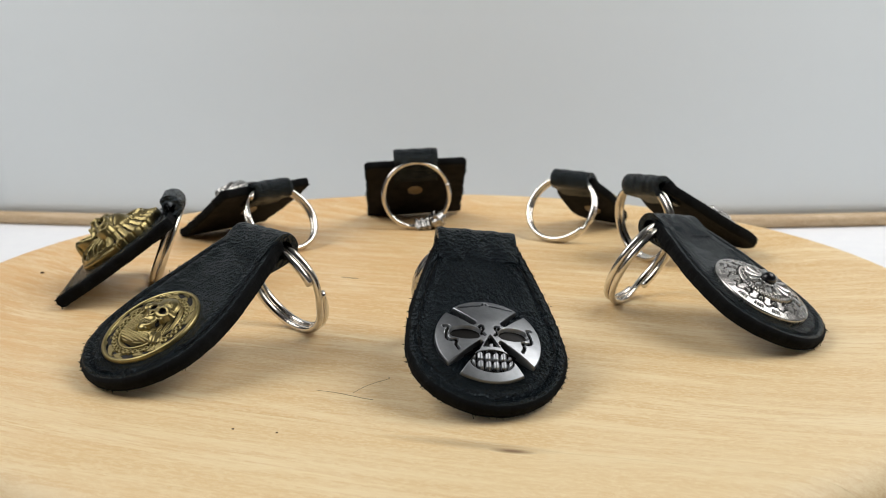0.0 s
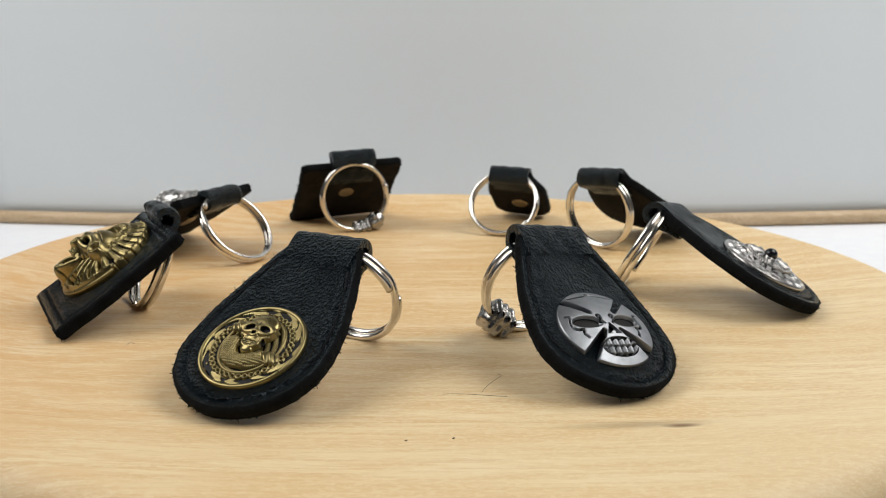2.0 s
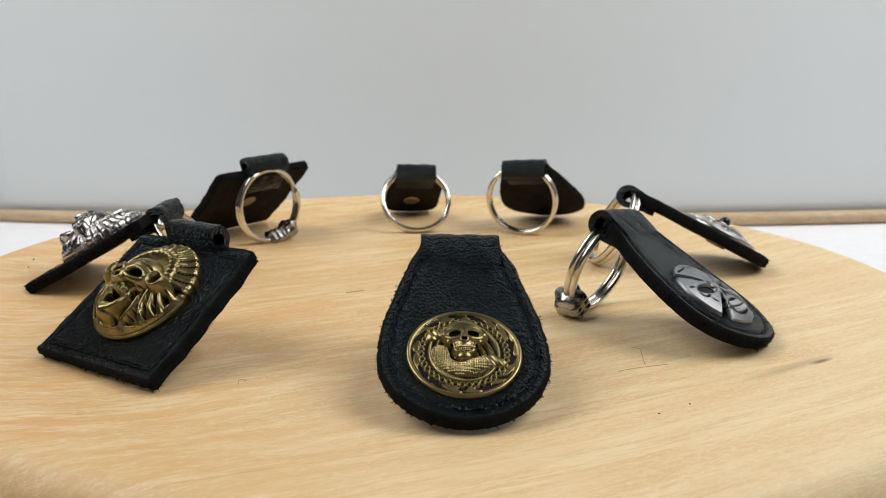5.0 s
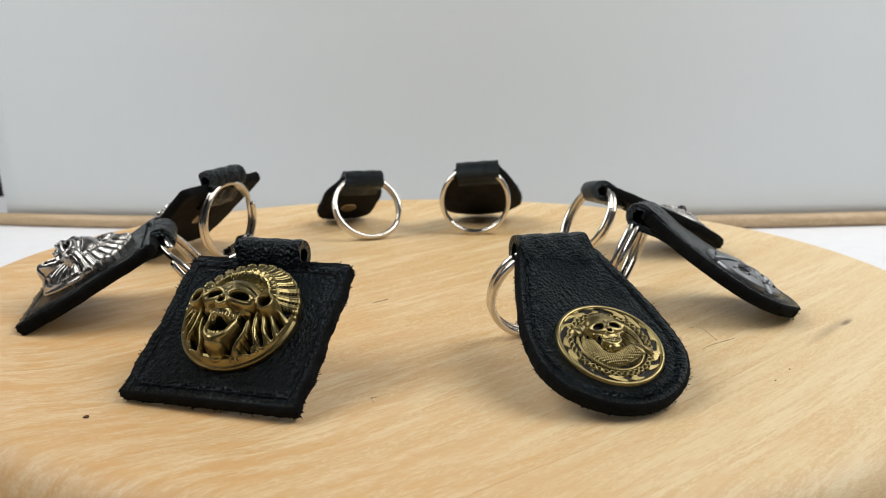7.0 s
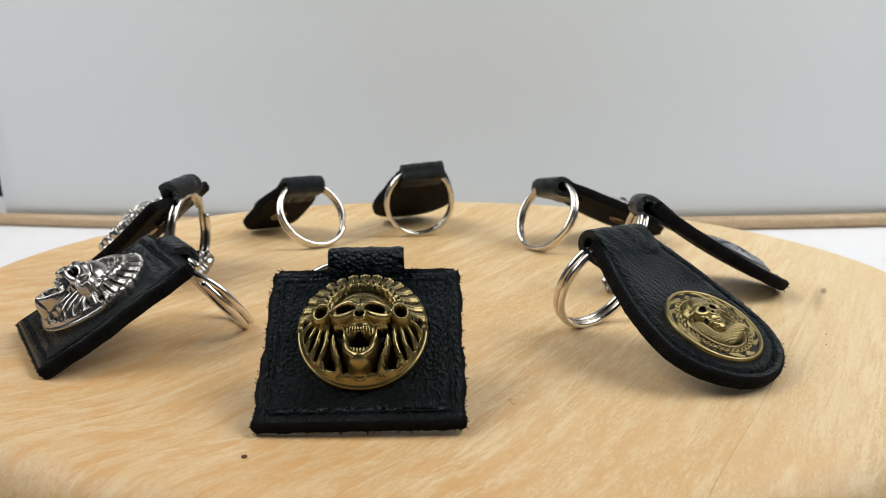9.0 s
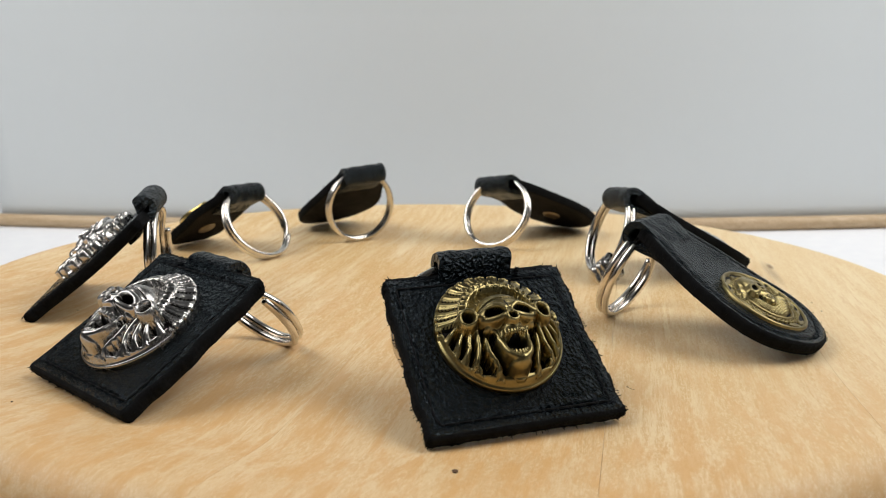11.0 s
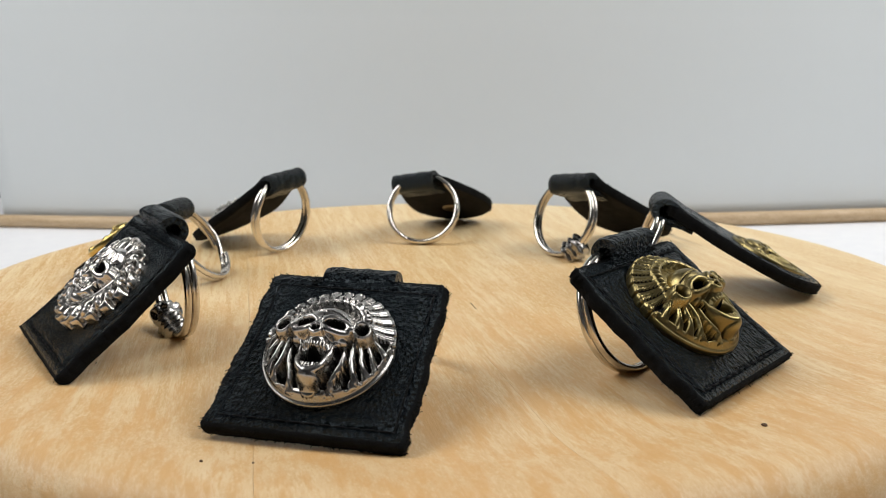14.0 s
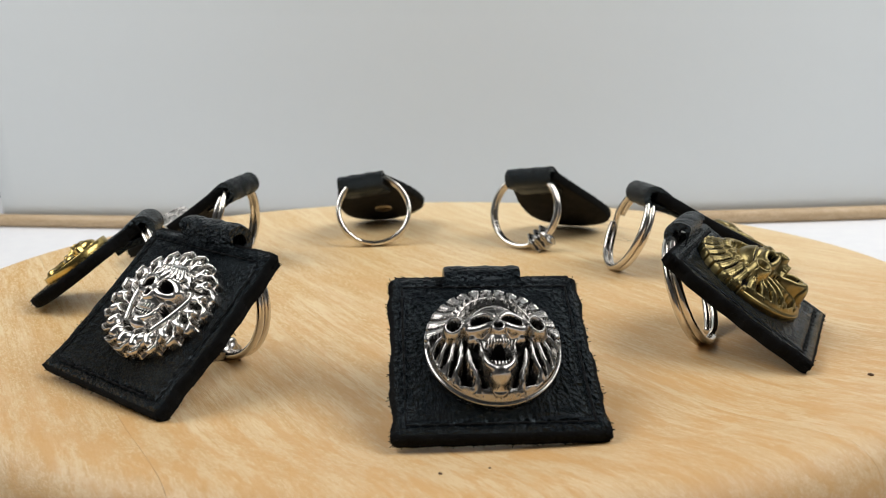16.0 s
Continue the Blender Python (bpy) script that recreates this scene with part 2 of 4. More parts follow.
def setting():
    # white sheet on the table
    tagged(part("ground", box(0, 0.1, FLOOR - 0.002, 1.5, 1.3, 0.004), PAPER), "white matt paper sheet covering the table top", "floor", kind="structure")
    # bowed white backdrop, leaning back a little
    xs = np.linspace(-0.3275, 0.62, 60)
    zs = np.linspace(0.0, 0.42, 30)
    front = [(x - 0.105 * z, backdrop_line(x) + 0.006 + 0.10 * z, FLOOR + z) for z in zs for x in xs]
    back = [(x, y + 0.002, z) for x, y, z in front]
    nx, nz = len(xs), len(zs)
    faces = grid_faces(nz, nx) + [tuple(reversed(f)) for f in grid_faces(nz, nx, base=nx * nz)]
    rim = [i for i in range(nx)] + [r * nx + nx - 1 for r in range(1, nz)] + [(nz - 1) * nx + c for c in range(nx - 2, -1, -1)] + [r * nx for r in range(nz - 2, 0, -1)]
    faces += [(rim[(k + 1) % len(rim)], rim[k], rim[k] + nx * nz, rim[(k + 1) % len(rim)] + nx * nz) for k in range(len(rim))]
    tagged(smooth(part("backdrop", (front + back, faces), CARD)), "pale grey-white curved card backdrop standing behind the turntable", "backdrop", kind="structure")
    # thin wooden strip along its foot
    path = [(x, backdrop_line(x) - 0.001, FLOOR + 0.0046) for x in np.linspace(-0.334, 0.6, 50)]
    tagged(smooth(part("wooden_dowel", tube(path, 0.0046, 14), DOWEL)), "thin pale wooden dowel lying along the foot of the backdrop", "dowel")
    # black cloth panel seen past the backdrop's end
    tagged(part("wall_black_panel", box(-0.53, 0.46, 0.18, 0.5, 0.01, 0.44, 0.002), BLACK), "black cloth panel behind the end of the backdrop", "panel", kind="structure")
    # plain room
    part_room = [("floor", box(0, 0, -0.80, 4.0, 4.0, 0.04), CARPET), ("ceiling", box(0, 0, 1.62, 4.0, 4.0, 0.04), WALL),
                 ("wall_north", box(0, 2.0, 0.42, 4.0, 0.04, 2.36), WALL), ("wall_south", box(0, -2.0, 0.42, 4.0, 0.04, 2.36), WALL),
                 ("wall_east", box(2.0, 0, 0.42, 0.04, 3.96, 2.36), WALL), ("wall_west", box(-2.0, 0, 0.42, 0.04, 3.96, 2.36), WALL)]
    for name, bm, material in part_room:
        tagged(part(name, bm, material), "plain grey painted " + name.split("_")[0] + " closing the room", name.split("_")[0], kind="structure")
    table = tagged(empty("table", pose(0, 0.1, -0.78)), "plain table under the white sheet", "table")
    part("tabletop", box(0, 0, 0.728, 1.5, 1.3, 0.024, 0.004), WALL, table)
    for sx in (-0.68, 0.68):
        for sy in (-0.58, 0.58):
            part("leg", box(sx, sy, 0.358, 0.05, 0.05, 0.716, 0.004), WALL, table)


setting()


# ---- turntable ----
RADIUS = 0.1694


def top_height(x, y):
    """The wooden top is a little tilted on its bearing and dished towards the rim."""
    r = math.hypot(x, y)
    s = min(1.0, max(0.0, (r - 0.125) / 0.040))
    s = s * s * (3 - 2 * s)
    return -0.0015 - 0.003 * x + 0.004 * y + s * (0.0042 - 0.004 * x + 0.0120 * y)


def turntable():
    thing = tagged(empty("turntable", pose(0, 0, 0)), "round honey-coloured pine turntable with a rounded rim", "turntable")
    profile = [(r, 0.0) for r in np.linspace(0.004, RADIUS - 0.009, 34)]
    profile += [(RADIUS - 0.009 + 0.009 * math.sin(a), -0.009 + 0.009 * math.cos(a)) for a in np.linspace(0.12, math.pi, 16)]
    profile += [(r, -0.018) for r in np.linspace(RADIUS - 0.02, 0.004, 6)]
    seg = 144
    points = []
    for r, z in profile:
        for k in range(seg):
            a = 2 * math.pi * k / seg
            x, y = r * math.cos(a), r * math.sin(a)
            points.append((x, y, z + top_height(x, y)))
    faces = grid_faces(len(profile), seg, wrap=True)
    faces.append(tuple(range(seg)))
    faces.append(tuple((len(profile) - 1) * seg + k for k in range(seg - 1, -1, -1)))
    solid = bmesh.new()
    verts = [solid.verts.new(p) for p in points]
    for f in faces:
        solid.faces.new([verts[i] for i in reversed(f)])
    bmesh.ops.recalc_face_normals(solid, faces=solid.faces[:])
    # glued boards, cut along the grain
    along = Vector((math.cos(radians(GRAIN)), math.sin(radians(GRAIN)), 0))
    across = Vector((-along.y, along.x, 0))
    cuts = [-0.2, -0.118, -0.062, 0.0065, 0.068, 0.121, 0.2]
    for a, b in zip(cuts, cuts[1:]):
        bm = solid.copy()
        for at, keep in ((a + 0.00003, 1), (b - 0.00003, -1)):
            cut = bmesh.ops.bisect_plane(bm, geom=bm.verts[:] + bm.edges[:] + bm.faces[:], plane_co=across * at, plane_no=across * keep, clear_inner=True)
            edges = [e for e in cut["geom_cut"] if isinstance(e, bmesh.types.BMEdge)]
            if edges:
                bmesh.ops.edgeloop_fill(bm, edges=edges)
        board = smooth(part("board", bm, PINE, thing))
        board.data.set_sharp_from_angle(angle=radians(50))
    solid.free()
    base = bmesh.new()
    bmesh.ops.create_cone(base, cap_ends=True, segments=64, radius1=0.105, radius2=0.1, depth=0.016)
    bmesh.ops.translate(base, vec=(0, 0, FLOOR + 0.008), verts=base.verts)
    part("base", base, PINE, thing)
    # specks of dust, a scratch and a stray fibre on the wood
    for x, y, s in ((-0.1437, 0.0085, 0.0007), (-0.013, 0.095, 0.0004), (-0.0434, -0.1191, 0.0003), (-0.1002, 0.1130, 0.0004), (-0.0336, -0.1211, 0.0003), (-0.0200, 0.1197, 0.0003), (-0.1049, 0.1046, 0.0003)):
        bm = bmesh.new()
        bmesh.ops.create_icosphere(bm, subdivisions=1, radius=s)
        for v in bm.verts:
            v.co = Vector((v.co.x * random.uniform(0.7, 1.4), v.co.y * random.uniform(0.6, 1.1), v.co.z * 0.5))
        bmesh.ops.translate(bm, vec=(x, y, top_height(x, y) + s * 0.35), verts=bm.verts)
        part("speck", bm, SPECK, thing, "tiny dark brown speck on the wood")
    line = [(-0.0284 + 0.0140 * s, -0.0980 - 0.0057 * s + 0.0004 * math.sin(5 * s), top_height(-0.02, -0.105) + 0.00006) for s in np.linspace(0, 1, 8)]
    part("scratch", tube(line, 0.00005, 5), SPECK, thing, "thin dark scratch in the wood")
    line = [(-0.0194 + 0.0085 * s + 0.0018 * math.sin(3.5 * s * s), -0.1002 + 0.0098 * s, top_height(-0.02, -0.1) + 0.00012 + 0.0008 * math.sin(3.1 * s)) for s in np.linspace(0, 1, 14)]
    part("fibre", tube(line, 0.00004, 5), SPECK, thing, "fine curled brown fibre lying on the wood")
    line = [(-0.0311 + 0.0062 * (s - 0.5) + 0.0003 * math.sin(6 * s), 0.0069 - 0.0020 * (s - 0.5), top_height(-0.031, 0.007) + 0.00006) for s in np.linspace(0, 1, 8)]
    part("scratch", tube(line, 0.00011, 5), SPECK, thing, "short dark dent along the grain of the wood")
    line = [(-0.1025 + 0.0026 * s, -0.0392 + 0.0016 * math.sin(2.6 * s), top_height(-0.102, -0.038) + 0.00012 + 0.0004 * math.sin(3.1 * s)) for s in np.linspace(0, 1, 10)]
    part("fibre", tube(line, 0.00004, 5), SPECK, thing, "fine curled brown fibre lying on the wood")
    return thing


SPECK = plain_material("dark_brown_speck", (0.11, 0.06, 0.03), 0.8, 900)
TABLE_THING = turntable()


# ---- relief emblems: height fields of skulls, feathers, rope and petals ----
def ell(x, y, cx, cy, rx, ry, turn=0.0):
    c, s = math.cos(radians(turn)), math.sin(radians(turn))
    u, v = (x - cx) * c + (y - cy) * s, -(x - cx) * s + (y - cy) * c
    return np.sqrt((u / rx) ** 2 + (v / ry) ** 2)


def dome(q):
    return np.sqrt(np.clip(1 - q * q, 0, 1))


def step(v, a, b):
    s = np.clip((v - a) / (b - a), 0, 1)
    return s * s * (3 - 2 * s)


def near(x, y, *pts):
    """Distance to a line of points with rounded corners."""
    for _ in range(2 if len(pts) > 2 else 0):
        cut = [pts[0]]
        for p, q in zip(pts, pts[1:]):
            cut += [(p[0] * 0.75 + q[0] * 0.25, p[1] * 0.75 + q[1] * 0.25), (p[0] * 0.25 + q[0] * 0.75, p[1] * 0.25 + q[1] * 0.75)]
        pts = cut + [pts[-1]]
    best = np.full_like(x, 9.0)
    for (ax, ay), (bx, by) in zip(pts, pts[1:]):
        dx, dy = bx - ax, by - ay
        s = np.clip(((x - ax) * dx + (y - ay) * dy) / (dx * dx + dy * dy), 0, 1)
        best = np.minimum(best, np.hypot(x - ax - s * dx, y - ay - s * dy))
    return best


def ridge(d, w):
    return np.sqrt(np.clip(1 - (d / w) ** 2, 0, 1))


def headdress(x, y, r, a):
    """A howling skull under a crown of feathers, with braids and gaps to both sides painted black as if pierced."""
    up = a - math.pi / 2
    up = np.arctan2(np.sin(up), np.cos(up))
    side = np.abs(x)
    arch = 0.705 * np.hypot(x / 0.63, (y + 0.04) / 0.74)
    h = 0.10 + 0.10 * (1 - r)
    dark = np.zeros_like(x, bool)
    # field below, black for the dark of pierced gaps, with a smooth sloping rim
    field = (np.abs(up) > math.radians(84)) & (r < 0.955)
    h, dark = np.where(field, 0.05, h), dark | field
    rim = (np.abs(up) > math.radians(82)) & (r >= 0.925 - 0.16 * step(-y, 0.74, 0.96))
    h = np.where(rim, 0.10 + 0.16 * step(1.0 - r, 0.0, 0.10) - 0.05 * step(0.93 - r, 0.0, 0.14), h)
    dark &= ~rim
    # braids, thick ropes of hair
    for line, w in ((((0.64, 0.12), (0.78, 0.09), (0.92, -0.02)), 0.045), (((0.62, 0.10), (0.69, 0.0), (0.80, -0.22), (0.87, -0.42)), 0.050),
                    (((0.58, 0.02), (0.64, -0.20), (0.67, -0.36), (0.76, -0.50), (0.76, -0.62)), 0.055),
                    (((0.50, -0.02), (0.51, -0.26), (0.54, -0.44), (0.61, -0.58), (0.58, -0.78)), 0.058),
                    (((0.36, -0.10), (0.41, -0.30), (0.39, -0.50), (0.31, -0.68), (0.30, -0.90)), 0.060)):
        d = near(side, y + 0.13 * step(y, -0.85, -0.1), *line)
        twist = 0.010 * np.sin(52 * y + 34 * side) * step(d, 0.01, 0.04)
        w = w * (0.98 + 0.45 * step(r, 0.82, 0.94))
        rope = 0.14 + 0.24 * ridge(d, w) * (1 - 0.5 * step(r, 0.82, 0.95)) + 1.6 * twist
        on = (d < w) & (rope > h) & (r < 0.95)
        h, dark = np.where(on, rope, h), dark & ~on
        dark |= on & (twist < -0.0075)
    # feathers with quills and slanting barbs
    crown = (np.abs(up) < math.radians(92)) & (r > 0.60)
    number = up / math.radians(11.6) + 0.5
    c = number % 1.0 - 0.5
    slant = 120 * r - 16 * np.abs(c) * 2
    barb = np.sin(slant)
    leaf = 0.20 + 0.022 * (1 - (2 * c) ** 2) + 0.026 * ridge(c, 0.11) + np.where(np.abs(c) > 0.11, 0.004 * barb, 0.0) + 0.016 * (np.floor(number) % 2)
    leaf = leaf - 0.03 * step(np.abs(c), 0.38, 0.46)
    h = np.where(crown, leaf + 0.12 * np.clip((0.85 - r) / 0.2, 0, 1), h)
    dark |= crown & ((np.abs(c) > 0.41) | ((np.abs(c) > 0.12) & (barb < -0.35)))
    # head band with a row of slots
    band = (np.abs(arch - 0.705) < 0.075) & (y > -0.04)
    h = np.where(band, 0.30 + 0.10 * ridge(np.abs(arch - 0.705), 0.085), h)
    dark &= ~band
    slot = band & (np.abs((up / math.radians(8.8)) % 1.0 - 0.5) < 0.29) & (np.abs(arch - 0.715) < 0.046)
    h = h - 0.09 * slot
    dark |= slot
    # shallow well behind the skull, its shade painted black
    well = ell(x, y, 0, -0.14, 0.42, 0.58) < 1
    h, dark = np.where(well, 0.12, h), np.where(well, True, dark)
    dark &= ~band | slot
    h = np.where(band, 0.30 + 0.10 * ridge(np.abs(arch - 0.705), 0.085) - 0.09 * slot, h)
    # ear discs: two open rings
    for sx in (-1, 1):
        q = np.hypot((x - sx * 0.60) * 1.15, y + 0.02)
        on = q < 0.185
        h = np.where(on, 0.26 + 0.40 * ridge(np.abs(q - 0.132), 0.055), h)
        dark = np.where(on, q < 0.085, dark)
    swell = 0.44 * np.clip(1 - (r / 0.97) ** 2, 0, 1)
    return h + np.where(dark & (r > 0.5) & (np.abs(up) > math.radians(84)), 0.0, swell), dark


def cross_skull(x, y, r, a):
    """A gently domed disc cut into four arms, with a grinning skull face."""
    h = 0.13 + 0.16 * (1 - r ** 2.2)
    dark = np.zeros_like(x, bool)
    for sx in (-1, 1):
        for tip, inner, w0, w1 in ((1.02, 0.42, 0.065, 0.10), (-1.02, -0.28, 0.06, 0.16)):
            px, py = sx * 0.70, math.copysign(0.72, tip)
            qx, qy = sx * 0.70 * abs(inner) / 1.0, inner * 0.72
            d = near(x, y, (px * 1.05, py * 1.05), (qx, qy))
            s = np.clip((r - 0.3) / 0.7, 0, 1)
            w = w0 + (w1 - w0) * s
            h = h - 0.25 * step(-d, -w, -w * 0.45)
            dark |= d < w * 0.72
        eye = ell(x, y, sx * 0.45, 0.05, 0.33, 0.165, sx * 8) + 0.25 * np.clip(-(sx * x) + 0.24, 0, 1)
        h = h - 0.10 * step(-eye, -1.05, -0.75)
        dark |= eye < 0.86
        for line, w in ((((sx * 0.17, 0.14), (sx * 0.20, 0.20), (sx * 0.13, 0.22), (sx * 0.10, 0.15), (sx * 0.16, 0.06), (sx * 0.09, -0.02)), 0.022),
                        (((sx * 0.84, 0.26), (sx * 0.74, 0.24), (sx * 0.80, 0.12), (sx * 0.82, -0.06), (sx * 0.72, -0.14), (sx * 0.60, -0.10), (sx * 0.66, -0.22), (sx * 0.60, -0.33)), 0.024),
                        (((sx * 0.52, 0.78), (sx * 0.34, 0.80), (sx * 0.10, 0.84)), 0.020), (((sx * 0.05, 0.86), (sx * 0.03, 0.93)), 0.018),
                        (((sx * 0.20, -0.26), (sx * 0.26, -0.36)), 0.022)):
            d = near(x, y, *line)
            h = h - 0.07 * step(-d, -w * 1.5, -w * 0.5)
            dark |= d < w
    fall = (-0.02 - y) / 0.27
    nose = np.maximum(np.abs(x) / (0.015 + 0.135 * np.clip(fall, 0, 1)), np.abs(fall - 0.5) / 0.5)
    nose = np.where((np.abs(x) < 0.028) & (fall > 0.78), 2.0, nose)
    h = h - 0.12 * step(-nose, -1.1, -0.8)
    dark |= nose < 0.95
    mouth = ell(x, y, 0, -0.60, 0.40, 0.225)
    h = h - 0.09 * step(-mouth, -1.05, -0.88)
    arc = y + 0.60 - 0.25 * x * x
    cell = np.abs((x / 0.145) % 1.0 - 0.5)
    row = np.abs(np.abs(arc) - 0.085) + 0.05 * cell
    tooth = (mouth < 0.93) & (cell < 0.41) & (row < 0.072)
    h = h + 0.10 * tooth * np.sqrt(np.clip(1 - (cell / 0.5) ** 2, 0, 1))
    dark |= (mouth < 0.96) & ~tooth
    dark |= (np.abs(mouth - 1.0) < 0.035)
    return h, dark


def coin_skull(x, y, r, a):
    """A flat coin: rim, chain, coiled snake round a skull, on a black field."""
    h = np.full_like(x, 0.10)
    dark = r < 0.93
    lace = np.sin(9 * a + 3.0 * np.sin(17 * r)) * np.cos(13 * r + 2.5 * np.sin(4 * a)) > 0.05
    wide = (r > 0.80) & (r < 0.92) & lace
    h, dark = np.where(wide, 0.15, h), np.where(wide, False, dark)
    rim = ridge(np.abs(r - 0.965), 0.05)
    h, dark = np.maximum(h, 0.10 + 0.09 * rim), dark & (r < 0.925)
    # chain links
    link = (a / math.radians(9.0)) % 2.0
    at = np.abs(np.where(link < 1, link, link - 1) - 0.5)
    q = np.hypot(at / 0.5, (r - 0.745) / 0.055)
    ring = np.abs(q - 0.8) < 0.26
    h, dark = np.where(ring, 0.10 + 0.075 * ridge(np.abs(q - 0.8), 0.3), h), np.where(ring, False, dark)
    # oval cartouche with coils
    oval = ell(x, y, 0, 0.0, 0.60, 0.66)
    fill = oval < 1
    coil = np.sin(26 * (oval + 0.06 * np.sin(2 * a)) + 0.8 * np.sin(3 * a))
    comb = np.sin(95 * (a + 0.5 * oval))
    h = np.where(fill, 0.15 + 0.045 * coil + 0.018 * comb, h)
    dark = np.where(fill, (coil < -0.55) | (comb < -0.93), dark)
    h = np.maximum(h, 0.10 + 0.09 * ridge(np.abs(oval - 1.0), 0.06))
    dark &= np.abs(oval - 1.0) > 0.05
    body = near(x, y, (-0.42, -0.02), (-0.36, -0.30), (-0.10, -0.44), (0.20, -0.30), (0.42, -0.24))
    on = body < 0.15
    scale = np.sin(80 * x + 60 * y) * np.sin(80 * x - 66 * y)
    h, dark = np.where(on, 0.16 + 0.13 * ridge(body, 0.16) + 0.015 * scale, h), np.where(on, scale < -0.8, dark)
    for cx, cy, tn in ((-0.50, 0.36, 35), (0.52, -0.22, -25)):
        q = ell(x, y, cx, cy, 0.20, 0.12, tn)
        on = q < 1
        vein = np.sin(40 * (x - cx) + 25 * (y - cy))
        h, dark = np.where(on, 0.17 + 0.10 * dome(q) + 0.02 * vein, h), np.where(on, vein < -0.9, dark)
    return h, dark


def petal_concho(x, y, r, a):
    """A low dome with engraved arcs, a rope ring and a daisy of petals."""
    h = 0.10 + 0.26 * (1 - r * r)
    dark = np.zeros_like(x, bool)
    tick = np.abs((a / math.radians(3.2)) % 1.0 - 0.5)
    group = np.abs((a / math.radians(22.5)) % 1.0 - 0.5)
    lines = (r > 0.86) & (r < 0.95) & (tick < 0.22) & (group < 0.27)
    scal = np.abs(r - 0.80 - 0.05 * np.cos(16 * a)) < 0.022
    drops = np.hypot((((a / math.radians(22.5)) % 1.0) - 0.5) * 0.33, r - 0.70)
    horse = (np.abs(drops - 0.075) < 0.028)
    cutm = lines | scal | horse | (drops < 0.03) | (np.abs(r - 0.60) < 0.02)
    h = h - 0.06 * cutm
    dark |= cutm
    rope = np.sin(60 * a + 40 * (r - 0.55))
    inr = np.abs(r - 0.545) < 0.045
    h = np.where(inr, h + 0.05 * ridge(np.abs(r - 0.545), 0.05) + 0.02 * rope, h)
    dark |= inr & (rope < -0.8)
    pc = np.abs((a / math.radians(30.0)) % 1.0 - 0.5)
    w = 0.47 * np.sqrt(np.clip(1 - ((r - 0.33) / 0.20) ** 2, 0, 1))
    pet = (r < 0.5) & (pc < w)
    h = np.where(r < 0.5, 0.24, h)
    h = np.where(pet, 0.30 + 0.10 * np.sqrt(np.clip(1 - (pc / np.maximum(w, 0.01)) ** 2, 0, 1)), h)
    dark = np.where(r < 0.5, ~pet, dark)
    h = np.where(r < 0.19, 0.36 + 0.05 * (r / 0.19), h)
    dark = np.where(r < 0.19, False, dark)
    return h, dark


def flame_skull(x, y, r, a):
    """A skull face in a wreath of swirling flames, with two blades beside it."""
    h = np.full_like(x, 0.10)
    dark = (np.sin(31 * x + 9 * y) * np.sin(27 * y - 8 * x) > -0.35) & (r < 0.72)
    n = 19
    swirl = a + 1.25 * (r - 0.62) + 0.075 * np.sin(19 * r + 0.4)
    cell = (swirl * n / (2 * math.pi)) % 1.0 - 0.5
    edge = 0.42 - 0.10 * step(r, 0.90, 1.03)
    start = 0.65 + 0.03 * np.sin(5 * a)
    ring = r > start
    flame = ring & (np.abs(cell) < edge)
    lift = 0.40 - 0.10 * step(r, 0.84, 1.0) - 0.06 * step(0.72 - r, 0.0, 0.10)
    h = np.where(ring, np.where(flame, 0.10 + lift * np.clip(1 - np.abs(cell / edge) ** 3, 0, 1) ** 0.7, 0.05), h)
    dark = np.where(ring, ~flame, dark)
    h = np.where(r < start, 0.14, h)
    dark |= r < start
    for line, w, z in ((((0.30, -0.50), (0.46, -0.20), (0.58, 0.14), (0.54, 0.28), (0.40, 0.26)), 0.050, 0.30),
                       (((-0.36, -0.46), (-0.52, -0.14), (-0.58, 0.14), (-0.50, 0.28), (-0.38, 0.24)), 0.055, 0.30), (((-0.52, -0.50), (-0.26, -0.70), (0.10, -0.74), (0.42, -0.60)), 0.075, 0.34), (((-0.40, 0.52), (0.0, 0.64), (0.40, 0.52)), 0.05, 0.34)):
        q = near(x, y, *line)
        on = q < w
        h, dark = np.where(on, np.maximum(h, z + 0.12 * ridge(q, w * 1.02)), h), np.where(on, False, dark)
    return h, dark


def lump_plate(x, y, r, a):
    """A thick bright plate with a small skull and two bones standing out of it."""
    h = np.full_like(x, 0.26) + 0.05 * ridge(np.abs(r - 0.93), 0.08)
    dark = (r < 0.82)
    for p, q in (((-0.6, -0.55), (0.6, 0.05)), ((0.6, -0.55), (-0.6, 0.05))):
        d = near(x, y, p, q)
        h, dark = np.maximum(h, 0.26 + 0.18 * ridge(d, 0.12)), dark & (d > 0.11)
        for e in (p, q):
            d = np.hypot(x - e[0], y - e[1])
            h, dark = np.maximum(h, 0.26 + 0.20 * ridge(d, 0.17)), dark & (d > 0.15)
    return h, dark


def blend_up(a, b, k=0.04):
    """The higher of two heights, with a rounded valley between them."""
    return 0.5 * (a + b + np.sqrt((a - b) ** 2 + k * k))


def lump(x, y, cx, cy, rx, ry, base, rise, turn=0.0):
    q = ell(x, y, cx, cy, rx, ry, turn)
    return np.where(q < 1, base + rise * dome(q), base - 2.5 * (q - 1))


def bar_on(x, y, pts, w, base, rise):
    d = near(x, y, *pts)
    return np.where(d < w, base + rise * ridge(d, w), base - 6.0 * (d - w))


